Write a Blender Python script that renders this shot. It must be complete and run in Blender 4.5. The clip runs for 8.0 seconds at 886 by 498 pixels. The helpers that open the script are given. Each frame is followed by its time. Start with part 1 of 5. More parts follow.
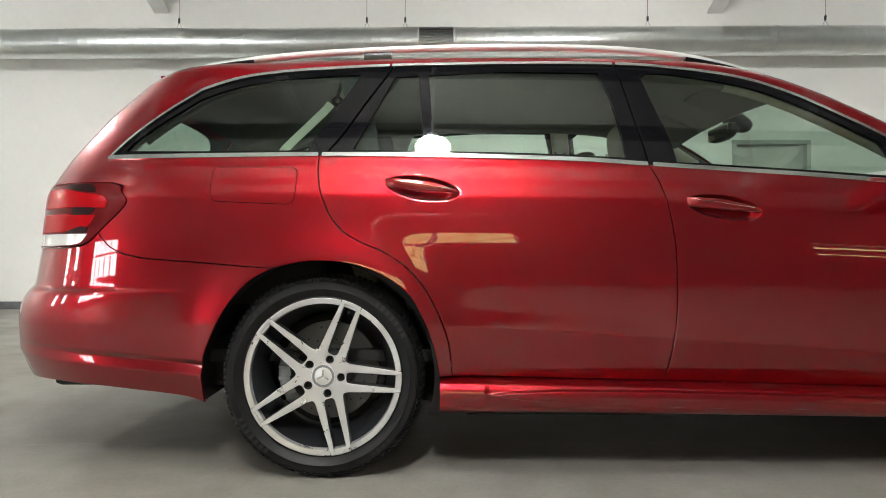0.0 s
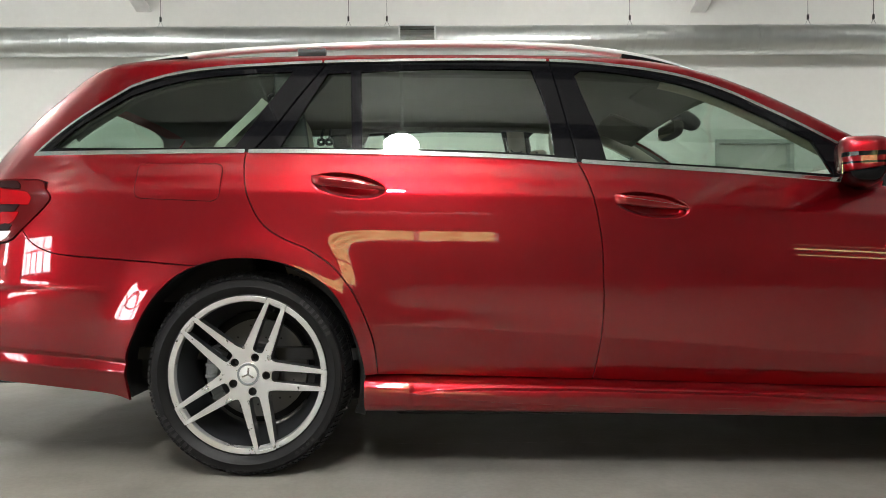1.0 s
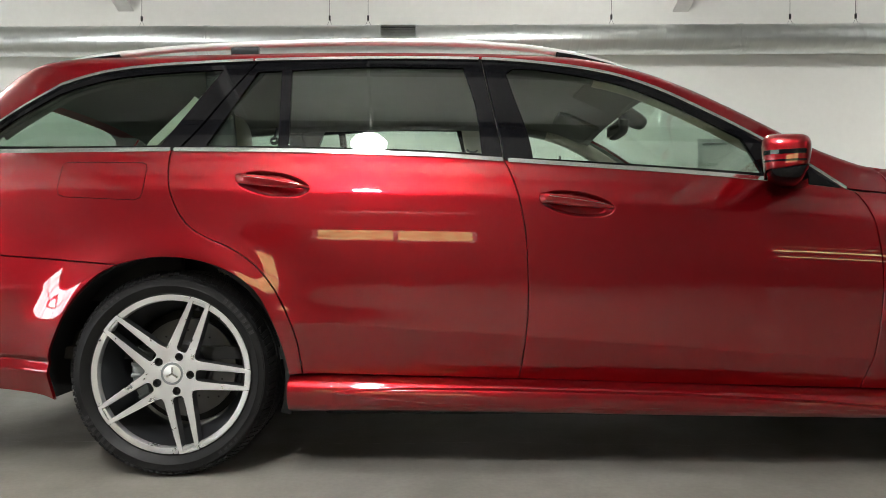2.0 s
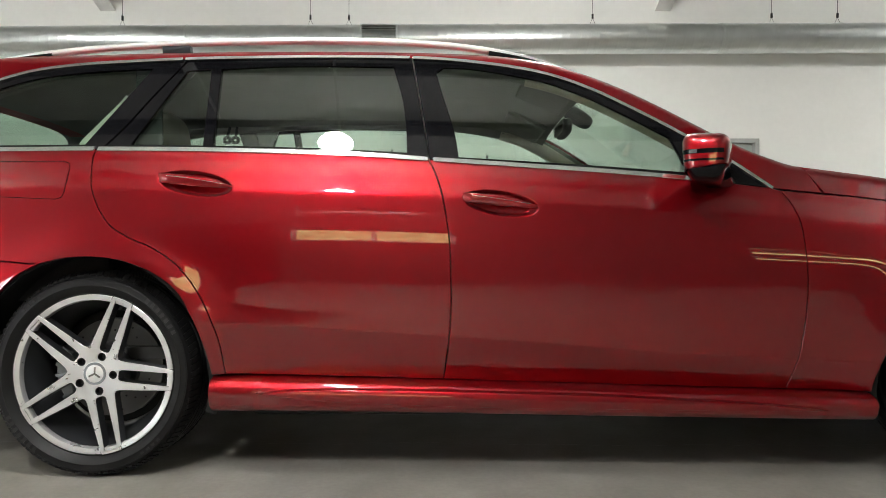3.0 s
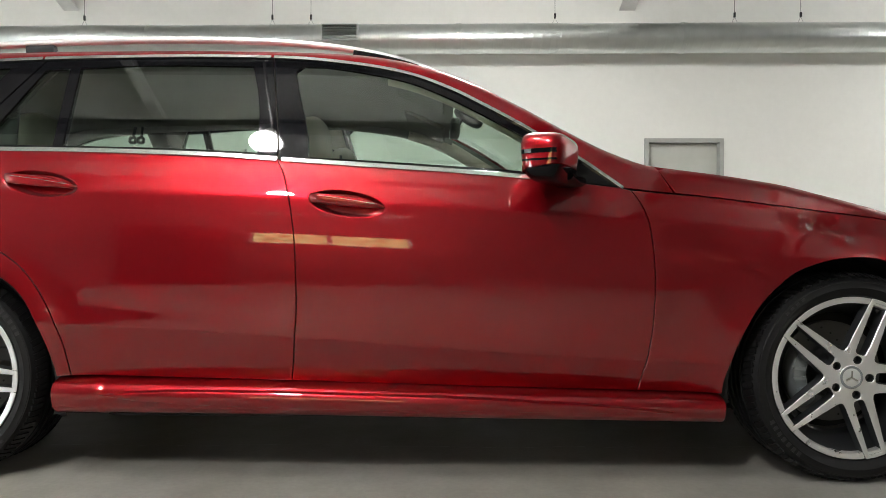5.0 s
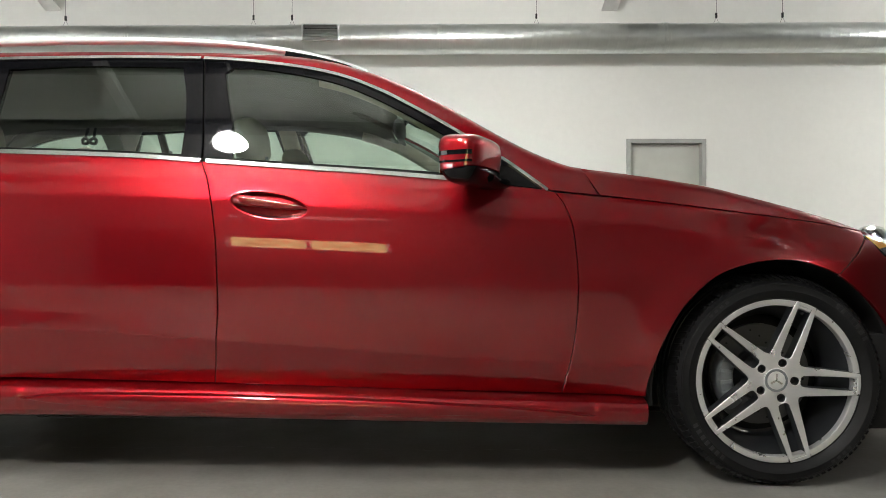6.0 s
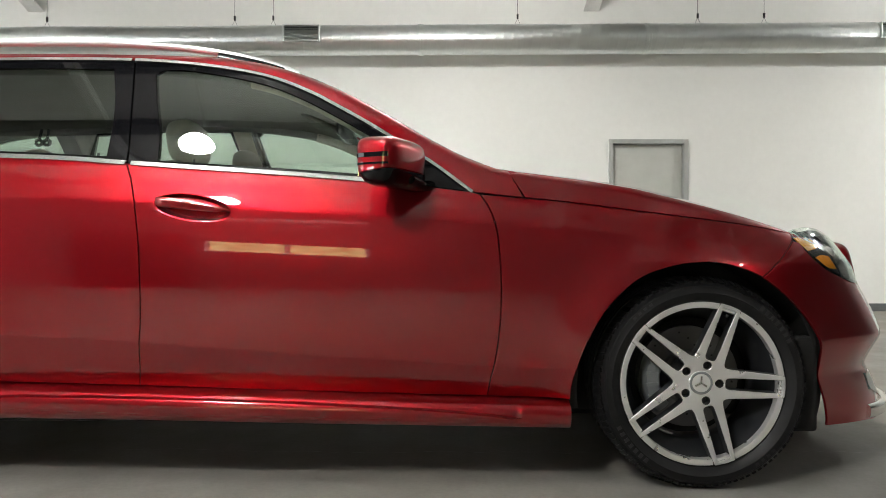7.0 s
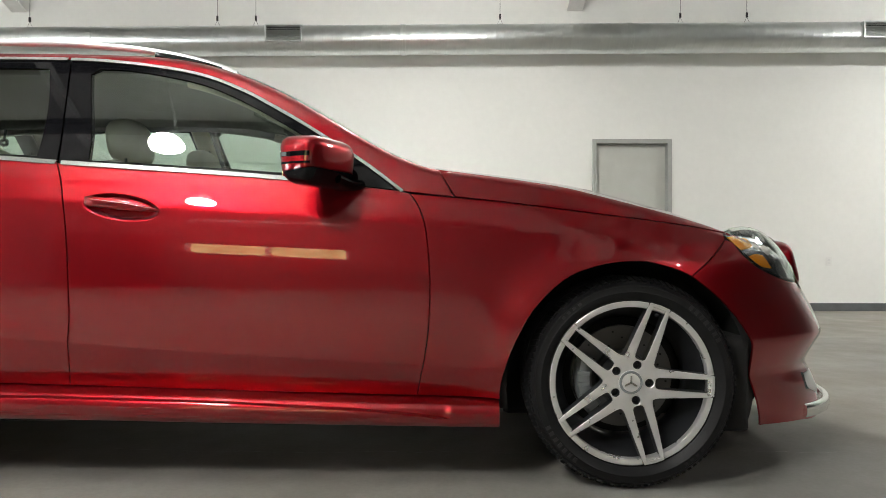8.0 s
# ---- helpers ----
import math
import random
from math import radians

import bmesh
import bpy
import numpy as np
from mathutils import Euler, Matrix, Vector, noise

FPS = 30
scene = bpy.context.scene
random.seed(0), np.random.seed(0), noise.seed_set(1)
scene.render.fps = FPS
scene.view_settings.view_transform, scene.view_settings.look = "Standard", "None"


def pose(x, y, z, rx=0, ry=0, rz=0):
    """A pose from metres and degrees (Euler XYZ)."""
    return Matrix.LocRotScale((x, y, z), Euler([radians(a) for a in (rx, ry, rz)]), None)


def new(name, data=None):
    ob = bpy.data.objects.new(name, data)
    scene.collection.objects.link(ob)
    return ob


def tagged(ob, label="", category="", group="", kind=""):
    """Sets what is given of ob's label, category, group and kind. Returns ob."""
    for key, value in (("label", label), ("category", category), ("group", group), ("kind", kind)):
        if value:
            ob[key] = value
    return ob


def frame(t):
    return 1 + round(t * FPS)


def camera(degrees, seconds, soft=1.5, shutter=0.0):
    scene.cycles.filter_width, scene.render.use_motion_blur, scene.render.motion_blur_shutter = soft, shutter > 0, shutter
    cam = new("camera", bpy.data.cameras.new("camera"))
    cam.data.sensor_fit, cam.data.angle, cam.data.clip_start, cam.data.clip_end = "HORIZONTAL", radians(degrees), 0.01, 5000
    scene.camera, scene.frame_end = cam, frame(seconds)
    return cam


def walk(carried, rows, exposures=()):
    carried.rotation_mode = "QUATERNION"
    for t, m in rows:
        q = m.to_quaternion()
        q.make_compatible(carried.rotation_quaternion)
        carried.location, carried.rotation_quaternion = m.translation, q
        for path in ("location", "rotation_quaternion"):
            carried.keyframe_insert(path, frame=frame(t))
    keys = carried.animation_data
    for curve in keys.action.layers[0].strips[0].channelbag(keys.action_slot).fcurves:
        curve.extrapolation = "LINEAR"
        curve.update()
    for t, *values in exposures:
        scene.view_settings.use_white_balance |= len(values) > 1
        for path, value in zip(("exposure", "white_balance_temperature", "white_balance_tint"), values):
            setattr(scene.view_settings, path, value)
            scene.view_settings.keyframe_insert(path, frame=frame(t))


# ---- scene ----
# ---- camera ----
cam = camera(66.5, 8.0, soft=0.6, shutter=0.25)
METRES, EYE, TILT, LEAN, TURN = 1.93, 0.725, 0.35, 0.0, 0.0
ROWS = [
    (0.0, 0.0, 0.0, 0.0, -0.0, 0.0, -0.0),
    (0.5, 0.0626, 0.0033, -0.0014, 0.03, -0.03, -0.04),
    (1.0, 0.1248, 0.0073, -0.0035, 0.07, -0.02, -0.07),
    (2.5, 0.3149, 0.0157, -0.0051, 0.19, -0.04, -0.1),
    (3.0, 0.3785, 0.0184, -0.0046, 0.22, -0.06, -0.12),
    (3.5, 0.4421, 0.0207, -0.0047, 0.26, -0.05, -0.15),
    (4.0, 0.5052, 0.0232, -0.0041, 0.27, -0.06, -0.17),
    (4.5, 0.5686, 0.0255, -0.0039, 0.32, -0.06, -0.13),
    (6.0, 0.759, 0.0345, 0.0003, 0.46, -0.05, -0.15),
    (6.5, 0.822, 0.0365, 0.0025, 0.5, -0.04, -0.14),
    (7.0, 0.8834, 0.0382, 0.0041, 0.53, -0.04, -0.13),
    (7.5, 0.9428, 0.04, 0.004, 0.57, -0.04, -0.11),
    (8.0, 0.9989, 0.0415, 0.0029, 0.6, -0.02, -0.09),
]
walk(cam, [(t, pose(0, 0, EYE, TILT, LEAN, TURN) @ pose(METRES * x, METRES * y, METRES * z, 90 + pitch, roll, yaw)) for t, x, y, z, yaw, pitch, roll in ROWS])

# ---- light ----
scene.view_settings.exposure = 0.0
world = bpy.data.worlds.new("daylight")
scene.world = world
world.use_nodes = True
sky = world.node_tree.nodes.new("ShaderNodeTexSky")
sky.sky_type, sky.sun_disc, sky.sun_elevation, sky.sun_rotation = "NISHITA", False, radians(40), radians(200)
world.node_tree.nodes["Background"].inputs["Strength"].default_value = 0.08
world.node_tree.links.new(sky.outputs[0], world.node_tree.nodes["Background"].inputs["Color"])
# The last four are added, unseen, to even out light on the wall.
LAMPS = [(-0.05, 0.9, 0.4), (-0.2, -0.95, 1.15), (-5.4, -1.7, 0.85), (7.0, -1.7, 0.5), (-4.8, 4.9, 0.8), (1.7, 5.4, 1.12), (8.6, 6.1, 1.2), (-9.8, 4.9, 0.8)]
LAMP_Z, LAMP_GLARE = 3.53, 830.0


# ---- materials ----
def material(name, colour, rough=0.5, metal=0.0, **more):
    m = bpy.data.materials.new(name)
    m.use_nodes = True
    b = m.node_tree.nodes["Principled BSDF"]
    b.inputs["Base Color"].default_value = (*colour, 1)
    b.inputs["Roughness"].default_value, b.inputs["Metallic"].default_value = rough, metal
    for key, value in more.items():
        b.inputs[key.replace("_", " ")].default_value = value
    return m


def noise_tex(m, scale, detail=4.0, rough=0.55, stretch=None):
    n = m.node_tree.nodes
    tex, co = n.new("ShaderNodeTexNoise"), n.new("ShaderNodeTexCoord")
    tex.inputs["Scale"].default_value, tex.inputs["Detail"].default_value, tex.inputs["Roughness"].default_value = scale, detail, rough
    if stretch:
        mp = n.new("ShaderNodeMapping")
        mp.inputs["Scale"].default_value = stretch
        m.node_tree.links.new(co.outputs["Object"], mp.inputs[0])
        m.node_tree.links.new(mp.outputs[0], tex.inputs["Vector"])
    else:
        m.node_tree.links.new(co.outputs["Object"], tex.inputs["Vector"])
    return tex


def mottle(m, scale, low, high, socket="Base Color", detail=5.0, ends=(0.3, 0.7), stretch=None):
    """Lets noise of that scale carry a socket from low to high; a second call multiplies colours."""
    n, l = m.node_tree.nodes, m.node_tree.links
    b = n["Principled BSDF"]
    tex, r = noise_tex(m, scale, detail, stretch=stretch), n.new("ShaderNodeMapRange")
    r.inputs["From Min"].default_value, r.inputs["From Max"].default_value = ends
    l.new(tex.outputs["Fac"], r.inputs["Value"])
    if socket == "Base Color":
        mix = n.new("ShaderNodeMix")
        mix.data_type = "RGBA"
        mix.inputs["A"].default_value, mix.inputs["B"].default_value = (*low, 1), (*high, 1)
        l.new(r.outputs[0], mix.inputs["Factor"])
        out = mix.outputs["Result"]
        if b.inputs[socket].is_linked:
            mul = n.new("ShaderNodeMix")
            mul.data_type, mul.blend_type = "RGBA", "MULTIPLY"
            mul.inputs["Factor"].default_value = 1
            l.new(b.inputs[socket].links[0].from_socket, mul.inputs["A"])
            l.new(out, mul.inputs["B"])
            out = mul.outputs["Result"]
        l.new(out, b.inputs[socket])
    else:
        r.inputs["To Min"].default_value, r.inputs["To Max"].default_value = low, high
        l.new(r.outputs[0], b.inputs[socket])
    return m


def relief(m, scale, strength, distance=0.002, detail=4.0, stretch=None):
    n, l = m.node_tree.nodes, m.node_tree.links
    tex, bump = noise_tex(m, scale, detail, stretch=stretch), n.new("ShaderNodeBump")
    bump.inputs["Strength"].default_value, bump.inputs["Distance"].default_value = strength, distance
    l.new(tex.outputs["Fac"], bump.inputs["Height"])
    if n["Principled BSDF"].inputs["Normal"].is_linked:
        l.new(n["Principled BSDF"].inputs["Normal"].links[0].from_socket, bump.inputs["Normal"])
    l.new(bump.outputs[0], n["Principled BSDF"].inputs["Normal"])
    return m


PAINT = material("red_metallic_paint", (0.31, 0.0040, 0.0095), 0.33, 0.90, Coat_Weight=1.0, Coat_Roughness=0.006, Coat_IOR=1.72, Specular_IOR_Level=0.0)
mottle(PAINT, 900, (0.29, 0.0037, 0.0090), (0.33, 0.0043, 0.0100), detail=2)
CHROME = material("bright_trim", (0.82, 0.82, 0.80), 0.16, 1.0)
SATIN = relief(material("satin_aluminium", (0.86, 0.86, 0.85), 0.38, 0.65), 60, 0.05, stretch=(0.3, 1, 1))
GLOSS_BLACK = material("gloss_black", (0.004, 0.004, 0.005), 0.03, IOR=1.33)
BLACK = relief(mottle(material("black_plastic", (0.012, 0.012, 0.013), 0.6), 40, 0.5, 0.75, "Roughness"), 400, 0.2, 0.0004)
RUBBER = relief(mottle(mottle(material("tyre_rubber", (0.006, 0.006, 0.0065), 0.5, IOR=1.33), 9, (0.0045, 0.0045, 0.005), (0.009, 0.009, 0.0095)), 14, 0.4, 0.6, "Roughness"), 350, 0.15, 0.0005)
LINER = mottle(material("arch_liner", (0.006, 0.006, 0.006), 0.9), 30, (0.004, 0.004, 0.004), (0.009, 0.009, 0.009))
MACHINED = mottle(material("machined_alloy", (0.86, 0.86, 0.86), 0.28, 0.80), 25, 0.26, 0.34, "Roughness")
ALLOY_GREY = material("grey_alloy_paint", (0.050, 0.053, 0.058), 0.28, 0.6, Coat_Weight=0.8, Coat_Roughness=0.03)
STEEL = mottle(material("brake_steel", (0.14, 0.14, 0.14), 0.42, 0.9), 30, 0.3, 0.5, "Roughness")
CALIPER = material("caliper_grey", (0.26, 0.28, 0.29), 0.4, 0.4)
LEATHER = relief(mottle(material("beige_leather", (0.38, 0.33, 0.26), 0.55), 12, (0.34, 0.295, 0.23), (0.42, 0.37, 0.29)), 250, 0.25, 0.001)
HEADLINER = relief(mottle(material("headliner_cloth", (0.15, 0.145, 0.125), 0.95), 8, (0.135, 0.13, 0.11), (0.165, 0.16, 0.14)), 500, 0.2, 0.0006)
TRIM = mottle(material("grey_cabin_trim", (0.10, 0.097, 0.088), 0.8), 20, (0.09, 0.087, 0.079), (0.115, 0.11, 0.10))
CARPET = relief(material("dark_carpet", (0.03, 0.03, 0.03), 0.95), 300, 0.5, 0.003)
WEBBING = material("pale_belt_webbing", (0.72, 0.70, 0.60), 0.8)
PILLAR_TRIM = mottle(material("beige_pillar_trim", (0.18, 0.17, 0.135), 0.8), 20, (0.165, 0.155, 0.125), (0.195, 0.185, 0.145))
TAIL_RED = material("red_lens", (0.40, 0.0008, 0.005), 0.25, Coat_Weight=0.12, Coat_Roughness=0.01, Specular_IOR_Level=0.1)
TAIL_DARK = material("dark_red_lens", (0.11, 0.0008, 0.002), 0.3, Coat_Weight=0.15, Coat_Roughness=0.01, Specular_IOR_Level=0.1)
TAIL_BLACK = material("unlit_lens_shadow", (0.014, 0.001, 0.0015), 0.35, Specular_IOR_Level=0.15)
CLEAR_LENS = material("clear_lens", (0.75, 0.75, 0.72), 0.12, 0.3, Coat_Weight=1.0)
SMOKED = material("smoked_lens", (0.10, 0.10, 0.105), 0.25, Coat_Weight=0.6)
AMBER = material("amber_lens", (0.75, 0.28, 0.02), 0.15, Coat_Weight=1.0, Coat_Roughness=0.01)
LAMP_METAL = material("lamp_reflector", (0.34, 0.35, 0.36), 0.16, 0.9)
MIRROR = material("mirror_glass", (0.9, 0.9, 0.9), 0.01, 1.0)


def glass_material(name, tint, mirrored):
    m = bpy.data.materials.new(name)
    m.use_nodes = True
    n, l = m.node_tree.nodes, m.node_tree.links
    n.remove(n["Principled BSDF"])
    clear, gloss, mix, lw = n.new("ShaderNodeBsdfTransparent"), n.new("ShaderNodeBsdfGlossy"), n.new("ShaderNodeMixShader"), n.new("ShaderNodeLayerWeight")
    gloss.inputs[0].default_value = (0.93, 1.0, 0.94, 1)
    clear.inputs[0].default_value, gloss.inputs["Roughness"].default_value, lw.inputs["Blend"].default_value = (*tint, 1), 0.008, 0.5
    power, scale = n.new("ShaderNodeMath"), n.new("ShaderNodeMath")
    power.operation, scale.operation = "POWER", "MULTIPLY_ADD"
    power.inputs[1].default_value, scale.inputs[1].default_value, scale.inputs[2].default_value = 5.0, 1 - mirrored, mirrored
    l.new(lw.outputs["Facing"], power.inputs[0])
    l.new(power.outputs[0], scale.inputs[0])
    l.new(scale.outputs[0], mix.inputs[0])
    l.new(clear.outputs[0], mix.inputs[1])
    l.new(gloss.outputs[0], mix.inputs[2])
    l.new(mix.outputs[0], n["Material Output"].inputs[0])
    return m


GLASS = glass_material("green_tinted_glass", (0.68, 0.79, 0.72), 0.115)
GLASS_BACK = glass_material("privacy_glass", (0.54, 0.65, 0.58), 0.06)
SCREEN_GLASS = glass_material("windscreen_glass", (0.84, 0.90, 0.87), 0.03)
LAMP_GLASS = glass_material("lamp_cover_glass", (0.94, 0.94, 0.94), 0.05)


def glow(name, colour, strength):
    m = bpy.data.materials.new(name)
    m.use_nodes = True
    b = m.node_tree.nodes["Principled BSDF"]
    b.inputs["Base Color"].default_value = b.inputs["Emission Color"].default_value = (*colour, 1)
    b.inputs["Emission Strength"].default_value = strength
    return m


CONCRETE = material("worn_concrete", (0.24, 0.23, 0.21), 0.6, IOR=1.35)
mottle(CONCRETE, 0.9, (0.20, 0.193, 0.177), (0.28, 0.272, 0.252), detail=8)
mottle(CONCRETE, 7, (0.86, 0.86, 0.86), (1, 1, 1), detail=8)
mottle(CONCRETE, 0.35, (1, 0.955, 0.88), (1, 1, 1), detail=6, ends=(0.38, 0.58))
mottle(CONCRETE, 60, (0.90, 0.90, 0.90), (1, 1, 1), detail=3)
mottle(CONCRETE, 3, 0.5, 0.72, "Roughness", detail=8)
relief(CONCRETE, 30, 0.12, 0.002)
CRACK = mottle(material("crack_dust", (0.28, 0.27, 0.25), 0.9), 20, (0.16, 0.155, 0.14), (0.40, 0.39, 0.36))
WALL = relief(mottle(mottle(material("white_wall_paint", (0.775, 0.78, 0.745), 0.75), 0.6, (0.76, 0.765, 0.73), (0.795, 0.80, 0.765), detail=6), 14, (0.97, 0.97, 0.97), (1, 1, 1)), 90, 0.12, 0.002)
SKY_GLOW = glow("bright_sky_outside", (0.95, 0.97, 1.0), 16.0)
SOUTH = relief(mottle(mottle(material("grey_block_paint", (0.09, 0.09, 0.09), 0.8), 0.8, (0.075, 0.075, 0.075), (0.105, 0.105, 0.105), detail=6), 9, (0.9, 0.9, 0.9), (1, 1, 1)), 60, 0.2, 0.003)
CEILING = relief(mottle(material("white_insulation_facing", (0.50, 0.50, 0.485), 0.22), 1.5, (0.44, 0.44, 0.425), (0.55, 0.55, 0.535)), 2.0, 0.25, 0.03, detail=1.0, stretch=(0.6, 2, 1))
relief(CEILING, 7.0, 0.45, 0.02, detail=2.0, stretch=(1.6, 0.35, 1))
BASE = mottle(material("grey_vinyl_base", (0.10, 0.105, 0.11), 0.6), 10, (0.09, 0.095, 0.10), (0.12, 0.125, 0.13))
DOOR_PAINT = mottle(material("grey_green_door_paint", (0.48, 0.49, 0.45), 0.5), 5, (0.46, 0.47, 0.43), (0.50, 0.51, 0.47))
FRAME_PAINT = mottle(material("grey_frame_paint", (0.36, 0.37, 0.35), 0.45), 9, (0.34, 0.35, 0.33), (0.38, 0.39, 0.37))
GALVANISED = mottle(material("galvanised_steel", (0.64, 0.67, 0.66), 0.30, 1.0), 5, (0.60, 0.63, 0.62), (0.68, 0.71, 0.70))
BEAM = mottle(material("dark_steel_primer", (0.05, 0.05, 0.055), 0.5), 6, (0.04, 0.04, 0.045), (0.065, 0.065, 0.07))
WHITE_STEEL = mottle(material("white_steel", (0.68, 0.68, 0.66), 0.4), 8, (0.64, 0.64, 0.62), (0.72, 0.72, 0.70))
PURLIN = mottle(material("grey_steel", (0.28, 0.28, 0.27), 0.45), 6, (0.25, 0.25, 0.24), (0.31, 0.31, 0.30))
WHITE_PLASTIC = material("white_plastic", (0.75, 0.75, 0.72), 0.4)
GLOWS = {}


def lamp_glow(share):
    """The glowing acrylic of a lamp that burns at that share of full strength."""
    if share not in GLOWS:
        GLOWS[share] = glow("lamp_diffuser", (0.985, 0.975, 0.94), LAMP_GLARE * share)
    return GLOWS[share]


# ---- mesh helpers ----
def link(name, me, mats, parent=None, label=""):
    for m in mats:
        me.materials.append(m)
    ob = new(name, me)
    ob.parent = parent
    return tagged(ob, label) if label else ob


def part(name, bm, mat, parent=None, label="", smooth=False):
    me = bpy.data.meshes.new(name)
    bmesh.ops.recalc_face_normals(bm, faces=bm.faces)
    bm.to_mesh(me)
    bm.free()
    if smooth:
        me.shade_smooth()
        if smooth is not True:
            me.set_sharp_from_angle(angle=radians(smooth))
    return link(name, me, [mat], parent, label)


def thing(name, at, label, category, group="", kind=""):
    ob = new(name)
    ob.matrix_world = at if isinstance(at, Matrix) else Matrix.Translation(at)
    ob.empty_display_size = 0.1
    return tagged(ob, label, category, group, kind)


def box(x0, x1, y0, y1, z0, z1, bevel=0.0, segments=2, bm=None):
    one = bmesh.new()
    bmesh.ops.create_cube(one, size=1)
    bmesh.ops.transform(one, matrix=Matrix.LocRotScale(((x0 + x1) / 2, (y0 + y1) / 2, (z0 + z1) / 2), None, (x1 - x0, y1 - y0, z1 - z0)), verts=one.verts)
    if bevel:
        bmesh.ops.bevel(one, geom=one.edges[:], offset=bevel, segments=segments, profile=0.5, affect="EDGES")
    return one if bm is None else join(bm, one)


def join(bm, other):
    me = bpy.data.meshes.new("join")
    other.to_mesh(me)
    other.free()
    bm.from_mesh(me)
    bpy.data.meshes.remove(me)
    return bm


def lathe(profile, n=72, axis="Y"):
    """Turns (radius, along) points round an axis."""
    bm = bmesh.new()
    rings = []
    for r, a in profile:
        ring = []
        for i in range(n):
            c, s = math.cos(2 * math.pi * i / n) * r, math.sin(2 * math.pi * i / n) * r
            ring.append(bm.verts.new({"Y": (c, a, s), "X": (a, c, s), "Z": (c, s, a)}[axis]))
        rings.append(ring)
    for p, q in zip(rings, rings[1:]):
        for i in range(n):
            bm.faces.new((p[i], p[(i + 1) % n], q[(i + 1) % n], q[i]))
    return bm


def sweep(points, section, up=(0, 0, 1), caps=True):
    """Carries a closed section (side, up) along points; section may be a function of the share of the way."""
    bm = bmesh.new()
    points = [Vector(p) for p in points]
    rings = []
    for i, p in enumerate(points):
        d = (points[min(i + 1, len(points) - 1)] - points[max(i - 1, 0)]).normalized()
        side = d.cross(Vector(up)).normalized()
        top = side.cross(d)
        sec = section(i / (len(points) - 1)) if callable(section) else section
        rings.append([bm.verts.new(p + side * a + top * b) for a, b in sec])
    for p, q in zip(rings, rings[1:]):
        for i in range(len(p)):
            bm.faces.new((p[i], p[(i + 1) % len(p)], q[(i + 1) % len(p)], q[i]))
    if caps:
        bm.faces.new(rings[0])
        bm.faces.new(rings[-1])
    return bm


def oval(a, b, n=12, power=2.0):
    out = []
    for i in range(n):
        c, s = math.cos(2 * math.pi * i / n), math.sin(2 * math.pi * i / n)
        out.append((a * math.copysign(abs(c) ** (2 / power), c), b * math.copysign(abs(s) ** (2 / power), s)))
    return out


def blob(a, b, c, power=2.6, n=40, m=24):
    """A rounded box: a superellipsoid."""
    bm = bmesh.new()
    f = lambda v, p: math.copysign(abs(v) ** (2 / p), v)
    rings = []
    for j in range(1, m):
        t = -math.pi / 2 + math.pi * j / m
        rings.append([bm.verts.new((a * f(math.cos(t), power) * f(math.cos(2 * math.pi * i / n), power), b * f(math.cos(t), power) * f(math.sin(2 * math.pi * i / n), power), c * f(math.sin(t), power))) for i in range(n)])
    lo, hi = bm.verts.new((0, 0, -c)), bm.verts.new((0, 0, c))
    for p, q in zip(rings, rings[1:]):
        for i in range(n):
            bm.faces.new((p[i], p[(i + 1) % n], q[(i + 1) % n], q[i]))
    for i in range(n):
        bm.faces.new((lo, rings[0][(i + 1) % n], rings[0][i]))
        bm.faces.new((hi, rings[-1][i], rings[-1][(i + 1) % n]))
    return bm


def tube(points, r, n=8):
    return sweep(points, oval(r, r, n), up=(0.13, 0.21, 0.97))


# ---- the shape of the car's side: x from the rear axle forwards, o outwards from the middle, z up ----
def curve(points, blur=0.03):
    """A smooth line through a few points (a, b), as a function of arrays."""
    a, b = np.array(points, float).T
    grid = np.arange(a[0] - 0.4, a[-1] + 0.4, 0.001)
    lo, hi = (b[1] - b[0]) / (a[1] - a[0]), (b[-1] - b[-2]) / (a[-1] - a[-2])
    line = np.interp(grid, a, b) + lo * np.minimum(grid - a[0], 0) + hi * np.maximum(grid - a[-1], 0)
    n = int(3 * blur / 0.001) + 1
    k = np.exp(-0.5 * (np.arange(-n, n + 1) * 0.001 / blur) ** 2)
    k /= k.sum()
    line = np.convolve(np.pad(line, n, "edge"), k, "valid")
    return lambda v: np.interp(v, grid, line)


def ramp(v, soft):
    return 0.5 * (v + np.sqrt(v * v + soft * soft))


def rounded_end(p, q, aspect):
    """Arc length along a rounded corner in plan -> its place, from 0 (side) to 1 (middle)."""
    a = np.linspace(0, math.pi / 2, 4000)
    x, o = np.sin(a) ** (2 / p), np.cos(a) ** (2 / q)
    s = np.concatenate([[0], np.cumsum(np.hypot(np.diff(x), np.diff(o) * aspect))])
    return s, x, o


REAR_X, FRONT_X = -0.45, 2.75
REAR_L, FRONT_L = 0.73, 0.95
REAR_CORNER = rounded_end(3.0, 3.2, 0.85 / REAR_L)
FRONT_CORNER = rounded_end(2.5, 2.4, 0.85 / FRONT_L)
U_REAR = REAR_X - REAR_L * REAR_CORNER[0][-1]
U_FRONT = FRONT_X + FRONT_L * FRONT_CORNER[0][-1]
rear_end = curve([(0.15, -1.12), (0.24, -1.16), (0.3, -1.195), (0.4, -1.215), (0.5, -1.215), (0.56, -1.20), (0.62, -1.15), (0.74, -1.125), (0.94, -1.11),
                  (1.055, -1.042), (1.126, -0.985), (1.217, -0.908), (1.308, -0.802), (1.37, -0.735), (1.5, -0.62)], 0.014)
